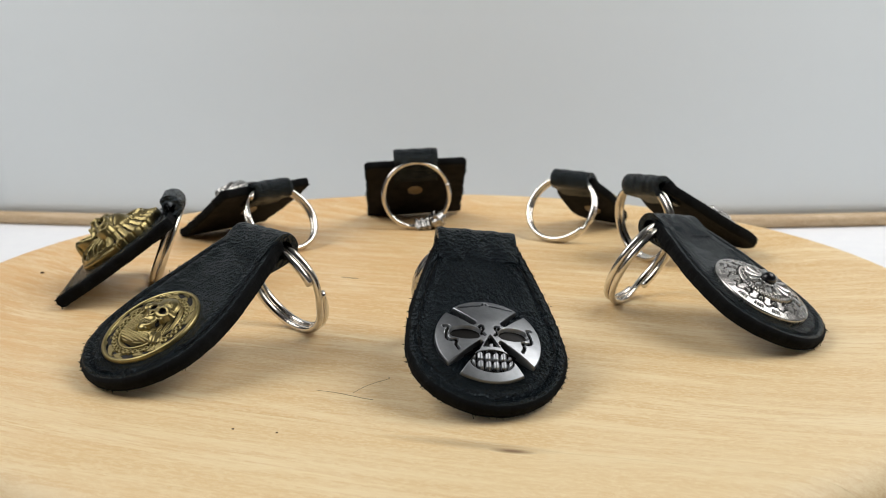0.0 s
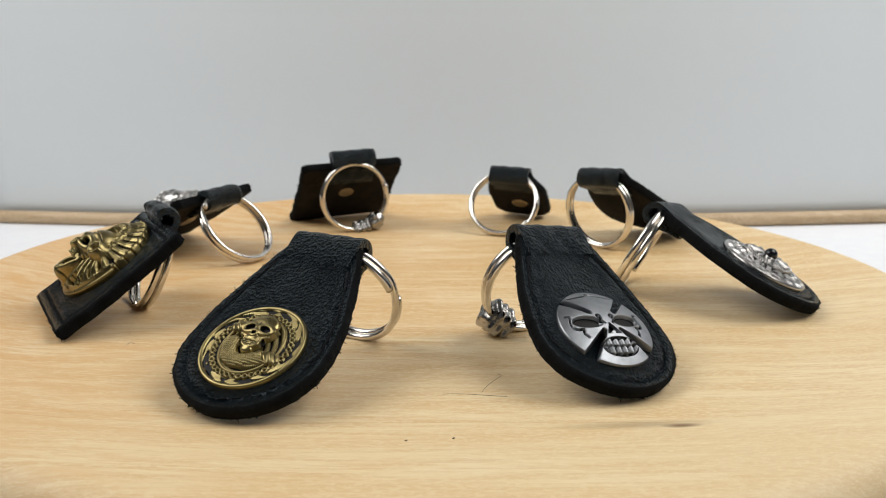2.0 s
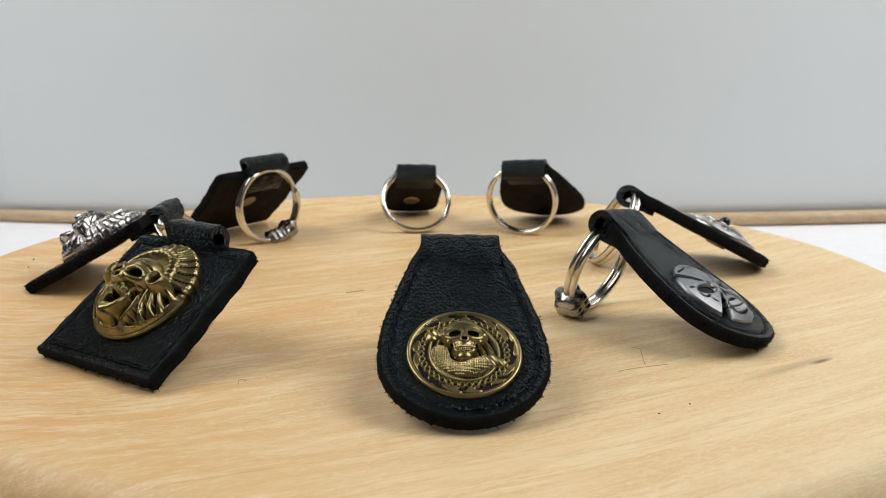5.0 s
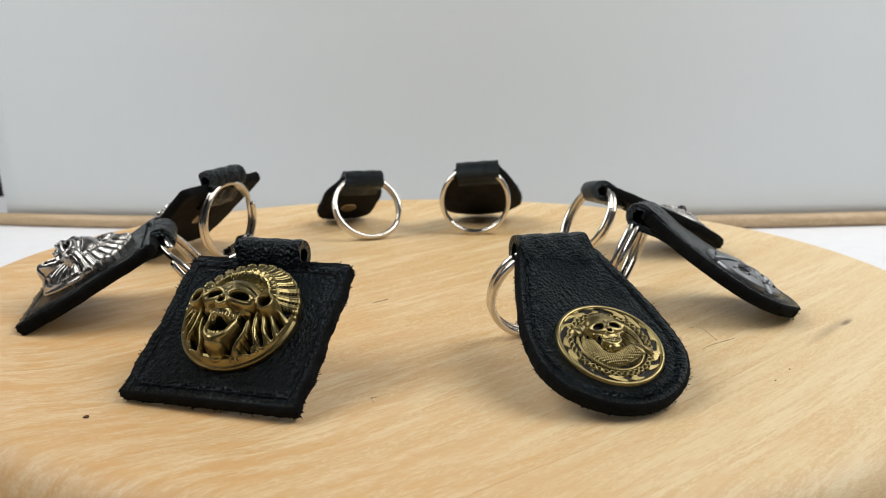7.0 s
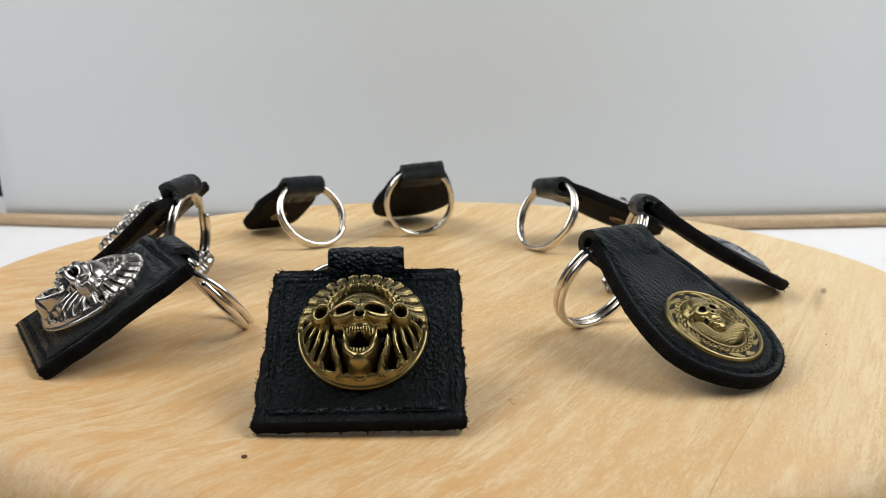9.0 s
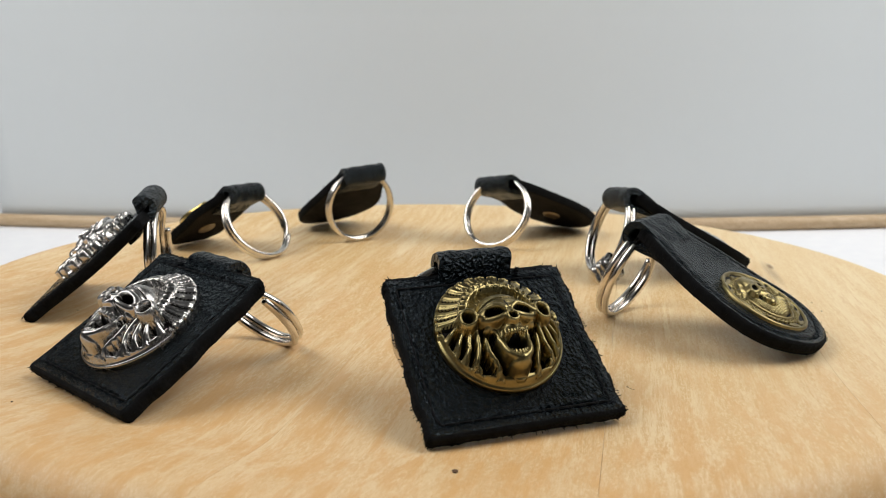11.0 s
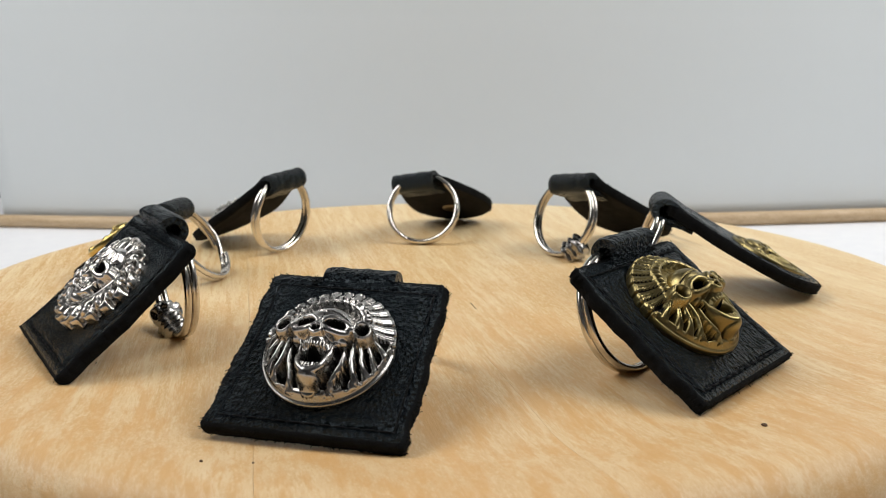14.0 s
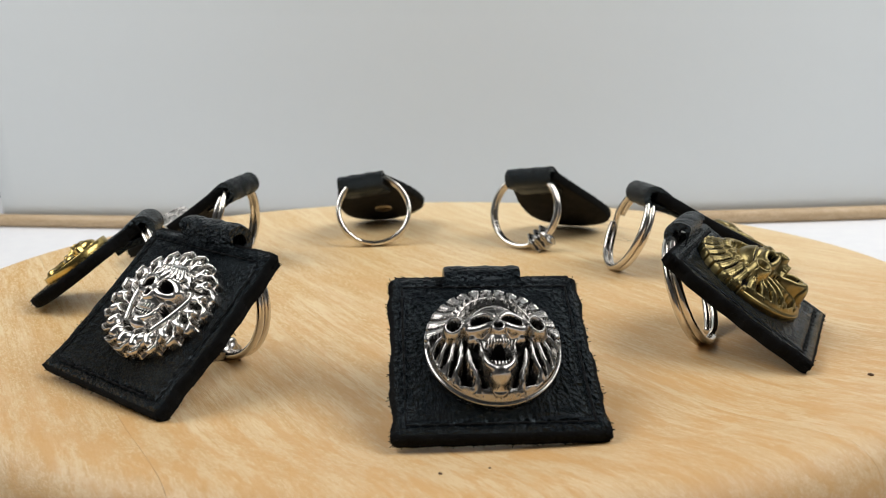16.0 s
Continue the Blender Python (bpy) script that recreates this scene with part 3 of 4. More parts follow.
def skull_face(x, y, opened, hair):
    """Heights of a cast skull and its hollows, their shade painted black, about one unit wide."""
    side = np.abs(x)
    up = 0.0 if opened else 0.20
    h = lump(x, y, 0, 0.28, 0.43, 0.38, 0.06, 0.42)
    h = blend_up(h, lump(x, y, 0, 0.00, 0.40, 0.26, 0.06, 0.34), 0.06)
    h = blend_up(h, lump(x, y, 0, -0.14, 0.22, 0.21, 0.12, 0.40), 0.05)
    # lids round the eyes, nose bone, cheekbones
    h = blend_up(h, bar_on(side, y, ((0.44, 0.12), (0.34, 0.21), (0.16, 0.235), (0.06, 0.16)), 0.07, 0.36 + 0.10 * step(0.45 - side, 0, 0.35), 0.10), 0.03)
    h = blend_up(h, bar_on(side, y, ((0.44, 0.12), (0.36, 0.02), (0.20, -0.01), (0.10, 0.02)), 0.065, 0.34 + 0.14 * step(0.45 - side, 0, 0.35), 0.09), 0.03)
    h = blend_up(h, bar_on(side, y, ((0.0, 0.20), (0.0, 0.02)), 0.075, 0.45 + 0.1 * step(0.2 - y, 0, 0.2), 0.07), 0.03)
    h = blend_up(h, lump(side, y, 0.32, -0.03, 0.11, 0.08, 0.22, 0.16, -30), 0.04)
    h = blend_up(h, bar_on(side, y, ((0.0, 0.03), (0.06, -0.02), (0.07, -0.10), (0.0, -0.13)), 0.035, 0.56, 0.05), 0.02)
    # jaw, chin and throat
    lips = np.abs(ell(x, y, 0, -0.395 + up * 0.55, 0.195, 0.235 - up * 0.5) - 1.0) * 0.195
    lip = np.where(lips < 0.055, 0.17 + 0.13 * step(-y, 0.05, 0.6 - up) + 0.10 * ridge(lips, 0.055), 0.17 - 5.0 * (lips - 0.055))
    h = np.where(y < -0.15, blend_up(h, lip, 0.04), h)
    h = blend_up(h, bar_on(side, y, ((0.30, 0.0), (0.235, -0.18), (0.20, -0.42 + up)), 0.06, 0.20, 0.13), 0.04)
    h = blend_up(h, lump(x, y, 0, -0.67 + up, 0.17, 0.12, 0.14, 0.27), 0.05)
    if opened:
        h = blend_up(h, bar_on(x, y, ((0.0, -0.66), (0.0, -0.70)), 0.14, 0.04, 0.03 + 0.22 * step(y, -0.82, -0.64)), 0.04)
    # teeth
    for row, tall, z, count, low in ((-0.225, 0.048, 0.50, 9, 0), (-0.545 + up * 1.15, 0.045, 0.42, 7, 1)):
        wide = 0.19 - 0.02 * low
        c = np.abs((x / (2 * wide) * count) % 1.0 - 0.5)
        t = z - 3.0 * x * x - 0.10 * (c / 0.5) ** 4
        on = (side < wide) & (np.abs(y - row - (0.9 if low else 0.7) * x * x) < tall * (0.92 + 0.08 * np.cos(6.28 * c)))
        h = np.where(on, np.maximum(h, t), h)
    dark = np.zeros_like(x, bool)

    def hollow(q, floor, dark, h):
        inside = q < 1
        k = step(1 - q, 0.0, 0.32)
        return np.where(inside, h * (1 - k) + floor * k, h), dark | (q < 0.93)

    # sockets, nose and mouth are shallow; black stands in for their shade
    tilt = 8 if opened else -16
    h, dark = hollow(ell(side, y, 0.215, 0.115, 0.155, 0.085 if opened else 0.10, tilt), 0.24, dark, h)
    h, dark = hollow(ell(side, y, 0.026, -0.050, 0.042, 0.058, -18), 0.40, dark, h)
    if opened:
        mouth = ell(x, y, 0, -0.405, 0.135, 0.135)
        h, dark = hollow(mouth, 0.16, dark, h)
        dark |= mouth < 1.0
    else:
        dark |= (np.abs(y + 0.315 - 0.8 * x * x) < 0.012) & (side < 0.2)
    h, dark = hollow(ell(side, y, 0.30, -0.20, 0.05, 0.09, 12), 0.06, dark, h)
    # gaps between the teeth, seams on the brow
    for row, tall, count, low in ((-0.225, 0.055, 9, 0), (-0.55 + up * 1.15, 0.05, 7, 1)):
        wide = 0.19 - 0.02 * low
        c = np.abs((x / (2 * wide) * count) % 1.0 - 0.5)
        dark |= (c > 0.43) & (side < wide) & (np.abs(y - row - 0.8 * x * x) < tall)
    dark |= (np.abs(x) < 0.014) & (np.abs(y - 0.26) < 0.07)
    fold = np.abs(y - 0.40 + 1.3 * (side - 0.10) ** 2)
    if opened:
        h = np.where((fold < 0.02) & (side < 0.38), h - 0.03, h)
        dark |= (fold < 0.013) & (side > 0.07) & (side < 0.37)
    if hair:
        for k in range(9):
            c = -0.32 + 0.08 * k
            low = 0.22 + 0.045 * (k % 3) - 0.3 * c * c
            lock = ((c * 0.75, 0.46), (c * 0.95 + 0.02, 0.36), (c + (0.03 if k % 2 else -0.02), low))
            d = near(x, y, *lock)
            w = 0.046 * np.clip(0.25 + (y - low) * 7, 0.25, 1)
            on = d < w
            h = np.where(on, np.maximum(h, 0.44 - 0.6 * x * x) + 0.05 * ridge(d, w), h)
            dark = np.where(on, False, dark | ((d < w + 0.013) & (y > low) & (y < 0.37)))
    return h, dark


def skull(parent, metal, label, scale, at, lift, opened=True, flat=1.0, hair=False, across=0.0):
    """A cast skull head with sockets, teeth and jaw, standing out of its plate."""
    cols, rows = 150, 210
    xs, ys = np.linspace(-0.56, 0.56, cols), np.linspace(-1.02, 0.66, rows)
    x, y = np.meshgrid(xs, ys)
    h, dark = skull_face(x, y, opened, hair)
    keep = h > 0.02
    h = np.maximum(h, -0.02) * flat
    points = np.stack([across + x * scale, at + y * scale, lift + h * scale], -1).reshape(-1, 3)
    k, d = keep.reshape(-1), dark.reshape(-1)
    faces = [f for f in grid_faces(rows, cols) if any(k[i] for i in f)]
    used = sorted({i for f in faces for i in f})
    place = {v: i for i, v in enumerate(used)}
    index = [1 if sum(d[i] for i in f) > 2 else 0 for f in faces]
    ob = smooth(part("skull", ([tuple(points[i]) for i in used], [tuple(place[i] for i in f) for f in faces]), [metal, PATINA_SHADE], parent, label))
    ob.data.polygons.foreach_set("material_index", index)
    ob.data.update()
    return ob


def emblem(parent, kind, radius, lift, at, metal, label, outline=None, rise=1.0, squash=1.0, sag=0.0, length=0.05, across=0.0):
    """A cast relief on a low plate, set on the leather at the height lift."""
    rows, cols = 136, 520
    rr = np.linspace(0.004, 1.0, rows)[:, None] * np.ones((1, cols))
    aa = np.ones((rows, 1)) * np.linspace(0, 2 * math.pi, cols, endpoint=False)[None, :]
    out = outline(aa) if outline else 1.0
    r = rr * out
    x, y = r * np.cos(aa), r * np.sin(aa)
    h, dark = kind(x, y, r if outline is None else rr, aa)
    h = h * rise
    pts = np.stack([across + x * radius, y * radius * squash, lift + h * radius], -1).reshape(-1, 3)
    skirt = []
    for rs, hs in ((1.012, 0.55), (1.012, 0.1), (0.99, -0.01)):
        ro = rs * (out[0] if outline else 1.0) * np.ones(cols)
        hz = np.maximum(h[-1] * hs, 0) if hs > 0 else np.full(cols, -0.09)
        skirt.append(np.stack([across + ro * np.cos(aa[0]) * radius, ro * np.sin(aa[0]) * radius * squash, lift + hz * radius], -1))
    pts = np.concatenate([pts, *skirt])
    lean = -sag * math.pi / length * math.cos(math.pi * at / length)
    c, s = math.cos(math.atan(lean)), math.sin(math.atan(lean))
    py, pz = pts[:, 1].copy(), pts[:, 2] - lift
    pts[:, 1] = at + py * c - pz * s
    pts[:, 2] = lift + sag_of(at, length, sag) + py * s + pz * c
    faces = grid_faces(rows + 3, cols, wrap=True) + [tuple(range(cols - 1, -1, -1))]
    ob = part("emblem", (pts, faces), [metal, PATINA_SHADE], parent, label)
    smooth(ob)
    flat = dark.reshape(-1)
    total = rows * cols
    index = [1 if f[0] < total and max(f) < total and flat[f[0]] and flat[f[2]] else 0 for f in faces]
    ob.data.polygons.foreach_set("material_index", index)
    ob.data.update()
    return ob


# ---- leather fobs ----
THICK = 0.0040


def drop_width(v, length, big, small):
    if v < big:
        return math.sqrt(max(0.0, big * big - (big - v) ** 2))
    s = (length - v) / (length - big)
    return small + (big - small) * (1 - (1 - s) ** 1.65)


def tab_width(v, length, big, small):
    rad = 0.009
    w = big if v > rad else big - rad + math.sqrt(max(0.0, rad * rad - (rad - v) ** 2))
    s = max(0.0, (v - 0.60 * length) / (0.40 * length))
    return w - (big - small) * s * s * (3 - 2 * s)


def square_width(v, length, big, small):
    rad = 0.0012
    edge = min(v, length - v)
    return big - (0.0 if edge > rad else rad - math.sqrt(max(0.0, rad * rad - (rad - edge) ** 2)))


def sag_of(v, length, sag):
    return -sag * math.sin(math.pi * min(1.0, max(0.0, v / length)))


def edge_gap(x, v, width, length, square, big):
    """Distance from the cut edge of the leather."""
    if square:
        return min(width(length * 0.5) - abs(x), v, length - v)
    if width(0.0) > 0.001:
        return min(width(v) - abs(x), v)
    return big - math.hypot(x, v - big) if v < big else width(v) - abs(x)


def fob_body(parent, width, length, sag, seed, twist=0.0, hide=None):
    """The leather slab: grained front, suede edge, flesh-side back, edges a little ragged."""
    rnd = random.Random(seed)
    wavy = 0.00022 if hide is CALF else 0.00006
    nv, nu = 110, 64
    square = hide is CALF
    drop = width(0.0) < 0.001
    vs = [length * (0.5 - 0.5 * math.cos(math.pi * i / (nv - 1))) for i in range(nv)]
    big = max(width(v) for v in vs)
    wob = [rnd.uniform(-1, 1) for _ in range(4 * nv)]

    def row(v, i, z, inset):
        w = width(v)
        pts = []
        for j in range(nu):
            s = -1 + 2 * j / (nu - 1)
            x = (w * (1 - inset / big) if drop and v < big else max(0.0, w - inset)) * s
            if abs(s) == 1 and w > 0.004:
                x += s * (0.00012 * wob[(i * 2 + (j > 0)) % len(wob)] + wavy * (math.sin(310 * v + 3 * s + seed) + 0.8 * math.sin(760 * v + seed)))
            y = v
            if drop and v < big:
                y = v + inset * (1 - v / big)
            elif v < inset * 1.5:
                y = v + (inset * 1.5 - v) * 0.35
            pucker = 0.00018 * math.sin(230 * x + 2.0 * seed) * math.sin(170 * y)
            if z > 0:
                gap = max(0.0, edge_gap(x, y, width, length, square, big))
                pucker -= 0.00042 * math.exp(-((gap - 0.0028) / 0.00055) ** 2)
                pucker += 0.00016 * math.exp(-((gap - 0.0045) / 0.0011) ** 2) * (1 + 0.5 * math.sin(900 * x + 700 * y + seed))
                pucker -= 0.00035 * max(0.0, 1 - gap / 0.0012)
            pts.append((x, y, z + sag_of(v, length, sag) + pucker + twist * x * (v / length)))
        return pts

    layers = ((THICK, 0.0009), (THICK - 0.0005, 0.00012), (THICK * 0.5, -0.0001), (0.0005, 0.0001), (0.0, 0.0007))
    front = [p for i, v in enumerate(vs) for p in row(v, i, THICK, 0.0008)]
    back = [p for i, v in enumerate(vs) for p in row(v, i + 9, 0.0, 0.0006)]
    rim_index = list(range(nu)) + [i * nu + nu - 1 for i in range(1, nv)] + [(nv - 1) * nu + j for j in range(nu - 2, -1, -1)] + [i * nu for i in range(nv - 2, 0, -1)]
    points = list(front) + list(back)
    faces = grid_faces(nv, nu) + [tuple(reversed(f)) for f in grid_faces(nv, nu, base=nv * nu)]
    mats = [0] * ((nv - 1) * (nu - 1)) + [2] * ((nv - 1) * (nu - 1))
    loops = [[k for k in rim_index]]
    for z, grow in ((THICK - 0.00055, 0.00075), (THICK * 0.55, 0.00095), (0.0006, 0.0007)):
        ids = []
        for k in rim_index:
            i, j = divmod(k, nu)
            x, y, _ = front[k]
            w = width(vs[i])
            gx = grow * (x / w if w > 1e-5 else 0.0)
            gy = -grow if i == 0 else (-grow * max(0.0, 1 - vs[i] / 0.014) if abs(x) > 0.7 * w and vs[i] < 0.014 else 0.0)
            if drop and vs[i] < big:
                gx, gy = grow * math.copysign(w / big, x) * (abs(x) > 1e-9), -grow * (1 - vs[i] / big)
            if i == nv - 1:
                gy = grow
            jag = (0.00016 if w > 0.002 else 0.0) * rnd.uniform(-1, 1)
            points.append((x + gx + jag, y + gy + jag, z + sag_of(vs[i], length, sag) + twist * x * (vs[i] / length)))
            ids.append(len(points) - 1)
        loops.append(ids)
    loops.append([k + nv * nu for k in rim_index])
    count = len(rim_index)
    for n, (a, b) in enumerate(zip(loops, loops[1:])):
        for k in range(count):
            m = (k + 1) % count
            faces.append((a[m], a[k], b[k], b[m]))
            mats.append(1)
    ob = part("leather_body", (points, faces), [hide or LEATHER, SUEDE, FLESH], parent)
    ob.data.polygons.foreach_set("material_index", mats)
    smooth(ob)
    # loose fibres along the cut edge
    hairs = []
    for _ in range(900):
        k = rnd.randrange(nu if width(0.0) < 0.001 else 0, count)
        x, y, z = points[loops[rnd.choice((1, 2, 3))][k]]
        c = Vector((x, y - length * 0.4, 0))
        d = (Vector((c.x, c.y * 0.6, 0)).normalized() + Vector((rnd.uniform(-1, 1), rnd.uniform(-1, 1), rnd.uniform(-0.6, 1.0))) * 0.7).normalized()
        size = rnd.choice((0.00012, 0.00018, 0.00025, 0.0003, 0.00055))
        p = Vector((x, y, z))
        bend = Vector((rnd.uniform(-1, 1), rnd.uniform(-1, 1), rnd.uniform(-1, 1))) * size * 0.5
        hairs.append(tube([p - d * 0.0002, p + d * size * 0.5 + bend * 0.4, p + d * size + bend], 0.00009, 3))
    fray = part("frayed_edge", joined(*hairs), SUEDE, parent, "loose black fibres along the cut leather edge")
    tagged(fray, kind="stuff")
    return ob


def stitches(parent, path, sag, length):
    """Short thread stitches sunk along a path of (x, y) on the front."""
    pieces = []
    run = [Vector((x, y, 0)) for x, y in path]
    done, gap = 0.0, 0.0
    pos = [run[0]]
    for a, b in zip(run, run[1:]):
        seg = (b - a).length
        steps = max(1, int(seg / 0.0004))
        pos += [a.lerp(b, k / steps) for k in range(1, steps + 1)]
    i = 0
    while i + 6 < len(pos):
        a, b = pos[i], pos[i + 6]
        z = THICK - 0.00030
        za, zb = z + sag_of(a.y, length, sag), z + sag_of(b.y, length, sag)
        mid = (a + b) / 2
        pieces.append(tube([(a.x, a.y, za - 0.0006), (a.x * 0.8 + mid.x * 0.2, a.y * 0.8 + mid.y * 0.2, za + 0.00004), (mid.x, mid.y, (za + zb) / 2 + 0.00006), (b.x * 0.8 + mid.x * 0.2, b.y * 0.8 + mid.y * 0.2, zb + 0.00004), (b.x, b.y, zb - 0.0006)], 0.00026, 6))
        # black stub in place of the shade in a needle hole between two stitches
        stub = pos[min(i + 7, len(pos) - 1)]
        zh = THICK - 0.00030 + sag_of(stub.y, length, sag)
        pieces.append(tube([(stub.x, stub.y, zh - 0.0008), (stub.x, stub.y, zh)], 0.00040, 8, up=(0, 1, 0)))
        i += 8
    ob = smooth(part("stitching", joined(*pieces), THREAD, parent, "fine black thread stitching along the edge, with black stubs as needle holes"))
    tagged(ob, kind="stuff")
    return ob


def loop_strap(parent, half, length, sag, outer=0.0042, wall=0.0021, tail=0.010, lift=0.0, tucked=False, hide=None):
    """The leather rolled back on itself into a sleeve for the ring."""
    # section in (y, z): tangent to the front, over the top, round to the back and down along it
    cy, cz = length + 0.0016, THICK - outer + 0.0006 + lift
    outer_line, inner_line = [], []
    drop = THICK - 0.0011 if tucked else None
    for s in np.linspace(0, 1, 11)[:-1]:
        if tucked:
            y = length - 0.0016 + s * (cy - length + 0.0016)
            z = drop + (cz + outer - drop) * math.sin(s * math.pi / 2)
            outer_line.append((y, z))
            inner_line.append((y, z - wall * (0.5 + 0.5 * s)))
            continue
        y = length - 0.007 - lift + s * (cy - length + 0.007 + lift)
        outer_line.append((y, cz + outer - (0.0012 + lift) * (1 - s) ** 2))
        inner_line.append((y, cz + outer - wall - (0.0012 + lift) * (1 - s) ** 2))
    for a in np.linspace(90, -112, 26):
        c, s = math.cos(radians(a)), math.sin(radians(a))
        outer_line.append((cy + outer * c, cz + outer * s))
        inner_line.append((cy + (outer - wall) * c, cz + (outer - wall) * s))
    y0, z0 = outer_line[-1]
    for s in np.linspace(0.12, 1, 8):
        outer_line.append((y0 - tail * s, z0 + (-wall * 0.95 - z0) * min(1, s * 1.6)))
        inner_line.append((y0 - tail * s, max(outer_line[-1][1] + wall * 0.98, -0.0001 if s > 0.6 else outer_line[-1][1] + wall)))
    section = outer_line + inner_line[::-1]
    us = np.linspace(-half, half, 17)
    points = []
    for n, u in enumerate(us):
        edge = 0.00012 * math.sin(40 * n)
        shrink = 0.0003 if n in (0, len(us) - 1) else 0.0
        for y, z in section:
            points.append((u, y + edge - (shrink if y > length else 0), z + 0.00015 * math.sin(900 * u + 400 * y)))
    m = len(section)
    faces = grid_faces(len(us), m, wrap=True)
    k = len(outer_line)
    for base, flip in ((0, False), ((len(us) - 1) * m, True)):
        for i in range(k - 1):
            f = (base + i, base + i + 1, base + m - 2 - i, base + m - 1 - i)
            faces.append(tuple(reversed(f)) if flip else f)
    bm = bmesh.new()
    verts = [bm.verts.new(p) for p in points]
    for f in faces:
        if len(set(f)) > 2:
            try:
                bm.faces.new([verts[i] for i in f])
            except ValueError:
                pass
    bmesh.ops.recalc_face_normals(bm, faces=bm.faces[:])
    ob = smooth(part("ring_loop", bm, hide or LEATHER, parent, "rolled black leather loop holding the ring"))
    ob.data.set_sharp_from_angle(angle=radians(55))
    return Vector((0, cy, cz - 0.7 * lift))


def split_ring(parent, low, high, side, outer=0.0157, wire=0.00105, kink=0.0, flip=1):
    """A double-wound nickel ring whose lowest point is low and which reaches up through high."""
    up = (high - low).normalized()
    side = (side - up * side.dot(up)).normalized()
    axis = side.cross(up)
    rad = outer - wire
    centre = low + up * rad
    path = []
    steps = 170
    for k in range(steps + 1):
        f = k / steps
        ang = math.radians(kink) + f * (4 * math.pi - 0.25)
        s = min(1.0, max(0.0, (f - 0.455) / 0.07))
        off = (-1 + 2 * s * s * (3 - 2 * s)) * wire * 0.98 * flip
        path.append(centre + (side * math.sin(ang) - up * math.cos(ang)) * rad + axis * off)
    points, faces = tube(path, wire, 10, up=axis)
    return smooth(part("split_ring", (points, faces), NICKEL, parent, "shiny nickel split ring")), centre, up, side, axis, rad


def ring_bead(parent, centre, up, side, axis, rad, degrees, kind, size=1.0):
    """A small cast bead threaded on the ring."""
    a = radians(degrees)
    out = side * math.sin(a) - up * math.cos(a)
    tang = side * math.cos(a) + up * math.sin(a)
    at = centre + out * rad
    bm = bmesh.new()
    bmesh.ops.create_uvsphere(bm, u_segments=40, v_segments=28, radius=1.0)
    for v in bm.verts:
        x, y, z = v.co
        if kind == "skull":
            sx, sy, sz = 0.0040, 0.0036, 0.0043
            k = 1.0
            if z < -0.25:
                k = 0.80
            for ex in (-0.42, 0.42):
                if (abs(y) > 0.2 and (x - ex) ** 2 + (z - 0.05) ** 2 < 0.075) or (abs(x) > 0.2 and (y - ex) ** 2 + (z - 0.2) ** 2 < 0.06):
                    k *= 0.76
            if x * x + (z + 0.28) ** 2 < 0.02:
                k *= 0.85
            if z < -0.45:
                k *= 1.0 + 0.06 * math.sin(16 * x)
            v.co = Vector((x * sx * k, y * sy * k, z * sz * k))
        else:
            rib = 1.0 + 0.16 * math.cos(9.5 * z) if abs(z) < 0.86 else 0.8
            lobe = 1.0 + 0.10 * math.cos(5 * math.atan2(y, x))
            v.co = Vector((x / max(0.25, math.hypot(x, y)) * 0.0034 * rib * lobe * (1 if abs(z) < 0.97 else 0.4), y / max(0.25, math.hypot(x, y)) * 0.0034 * rib * lobe * (1 if abs(z) < 0.97 else 0.4), z * 0.0036))
    m = (Matrix((tang.cross(out).normalized(), out, tang)).transposed() * size).to_4x4()
    m.translation = at
    bmesh.ops.transform(bm, matrix=m, verts=bm.verts)
    name = "skull_bead" if kind == "skull" else "ribbed_bead"
    return smooth(part(name, bm, SILVER, parent, "small cast silver " + ("skull bead" if kind == "skull" else "ribbed bead") + " threaded on the ring"))


def thread_tuft(parent, at, seed, count=14, size=0.0016):
    """A few cut thread ends standing up beside the ring loop."""
    rnd = random.Random(seed)
    ends = []
    for _ in range(count):
        a, lean = rnd.uniform(0, 2 * math.pi), rnd.uniform(0.2, 1.1)
        d = Vector((math.cos(a) * lean, math.sin(a) * lean, 1.0)).normalized() * size * rnd.uniform(0.5, 1.1)
        p = Vector(at) + Vector((rnd.uniform(-1, 1), rnd.uniform(-1, 1), 0)) * 0.0006
        bend = Vector((rnd.uniform(-1, 1), rnd.uniform(-1, 1), 0)) * size * 0.25
        ends.append(tube([p, p + d * 0.5 + bend * 0.3, p + d + bend], 0.00010, 4))
    tuft = part("thread_end", joined(*ends), THREAD, parent, "frayed black thread ends beside the ring loop")
    return tagged(tuft, kind="stuff")


def washer(parent, at):
    """The rivet plate on the back."""
    bm = bmesh.new()
    bmesh.ops.create_cone(bm, cap_ends=True, segments=32, radius1=0.0036, radius2=0.0042, depth=0.0009)
    bmesh.ops.translate(bm, vec=(0, at, -0.0004), verts=bm.verts)
    bmesh.ops.bevel(bm, geom=bm.edges[:], offset=0.0002, segments=1, affect="EDGES")
    return part("rivet_plate", bm, BRASS_BACK, parent, "small dull brass rivet plate on the back")


BRASS_BACK = metal_material("dull_brass", (0.45, 0.36, 0.24), (0.32, 0.25, 0.16), 0.4, 0.2)


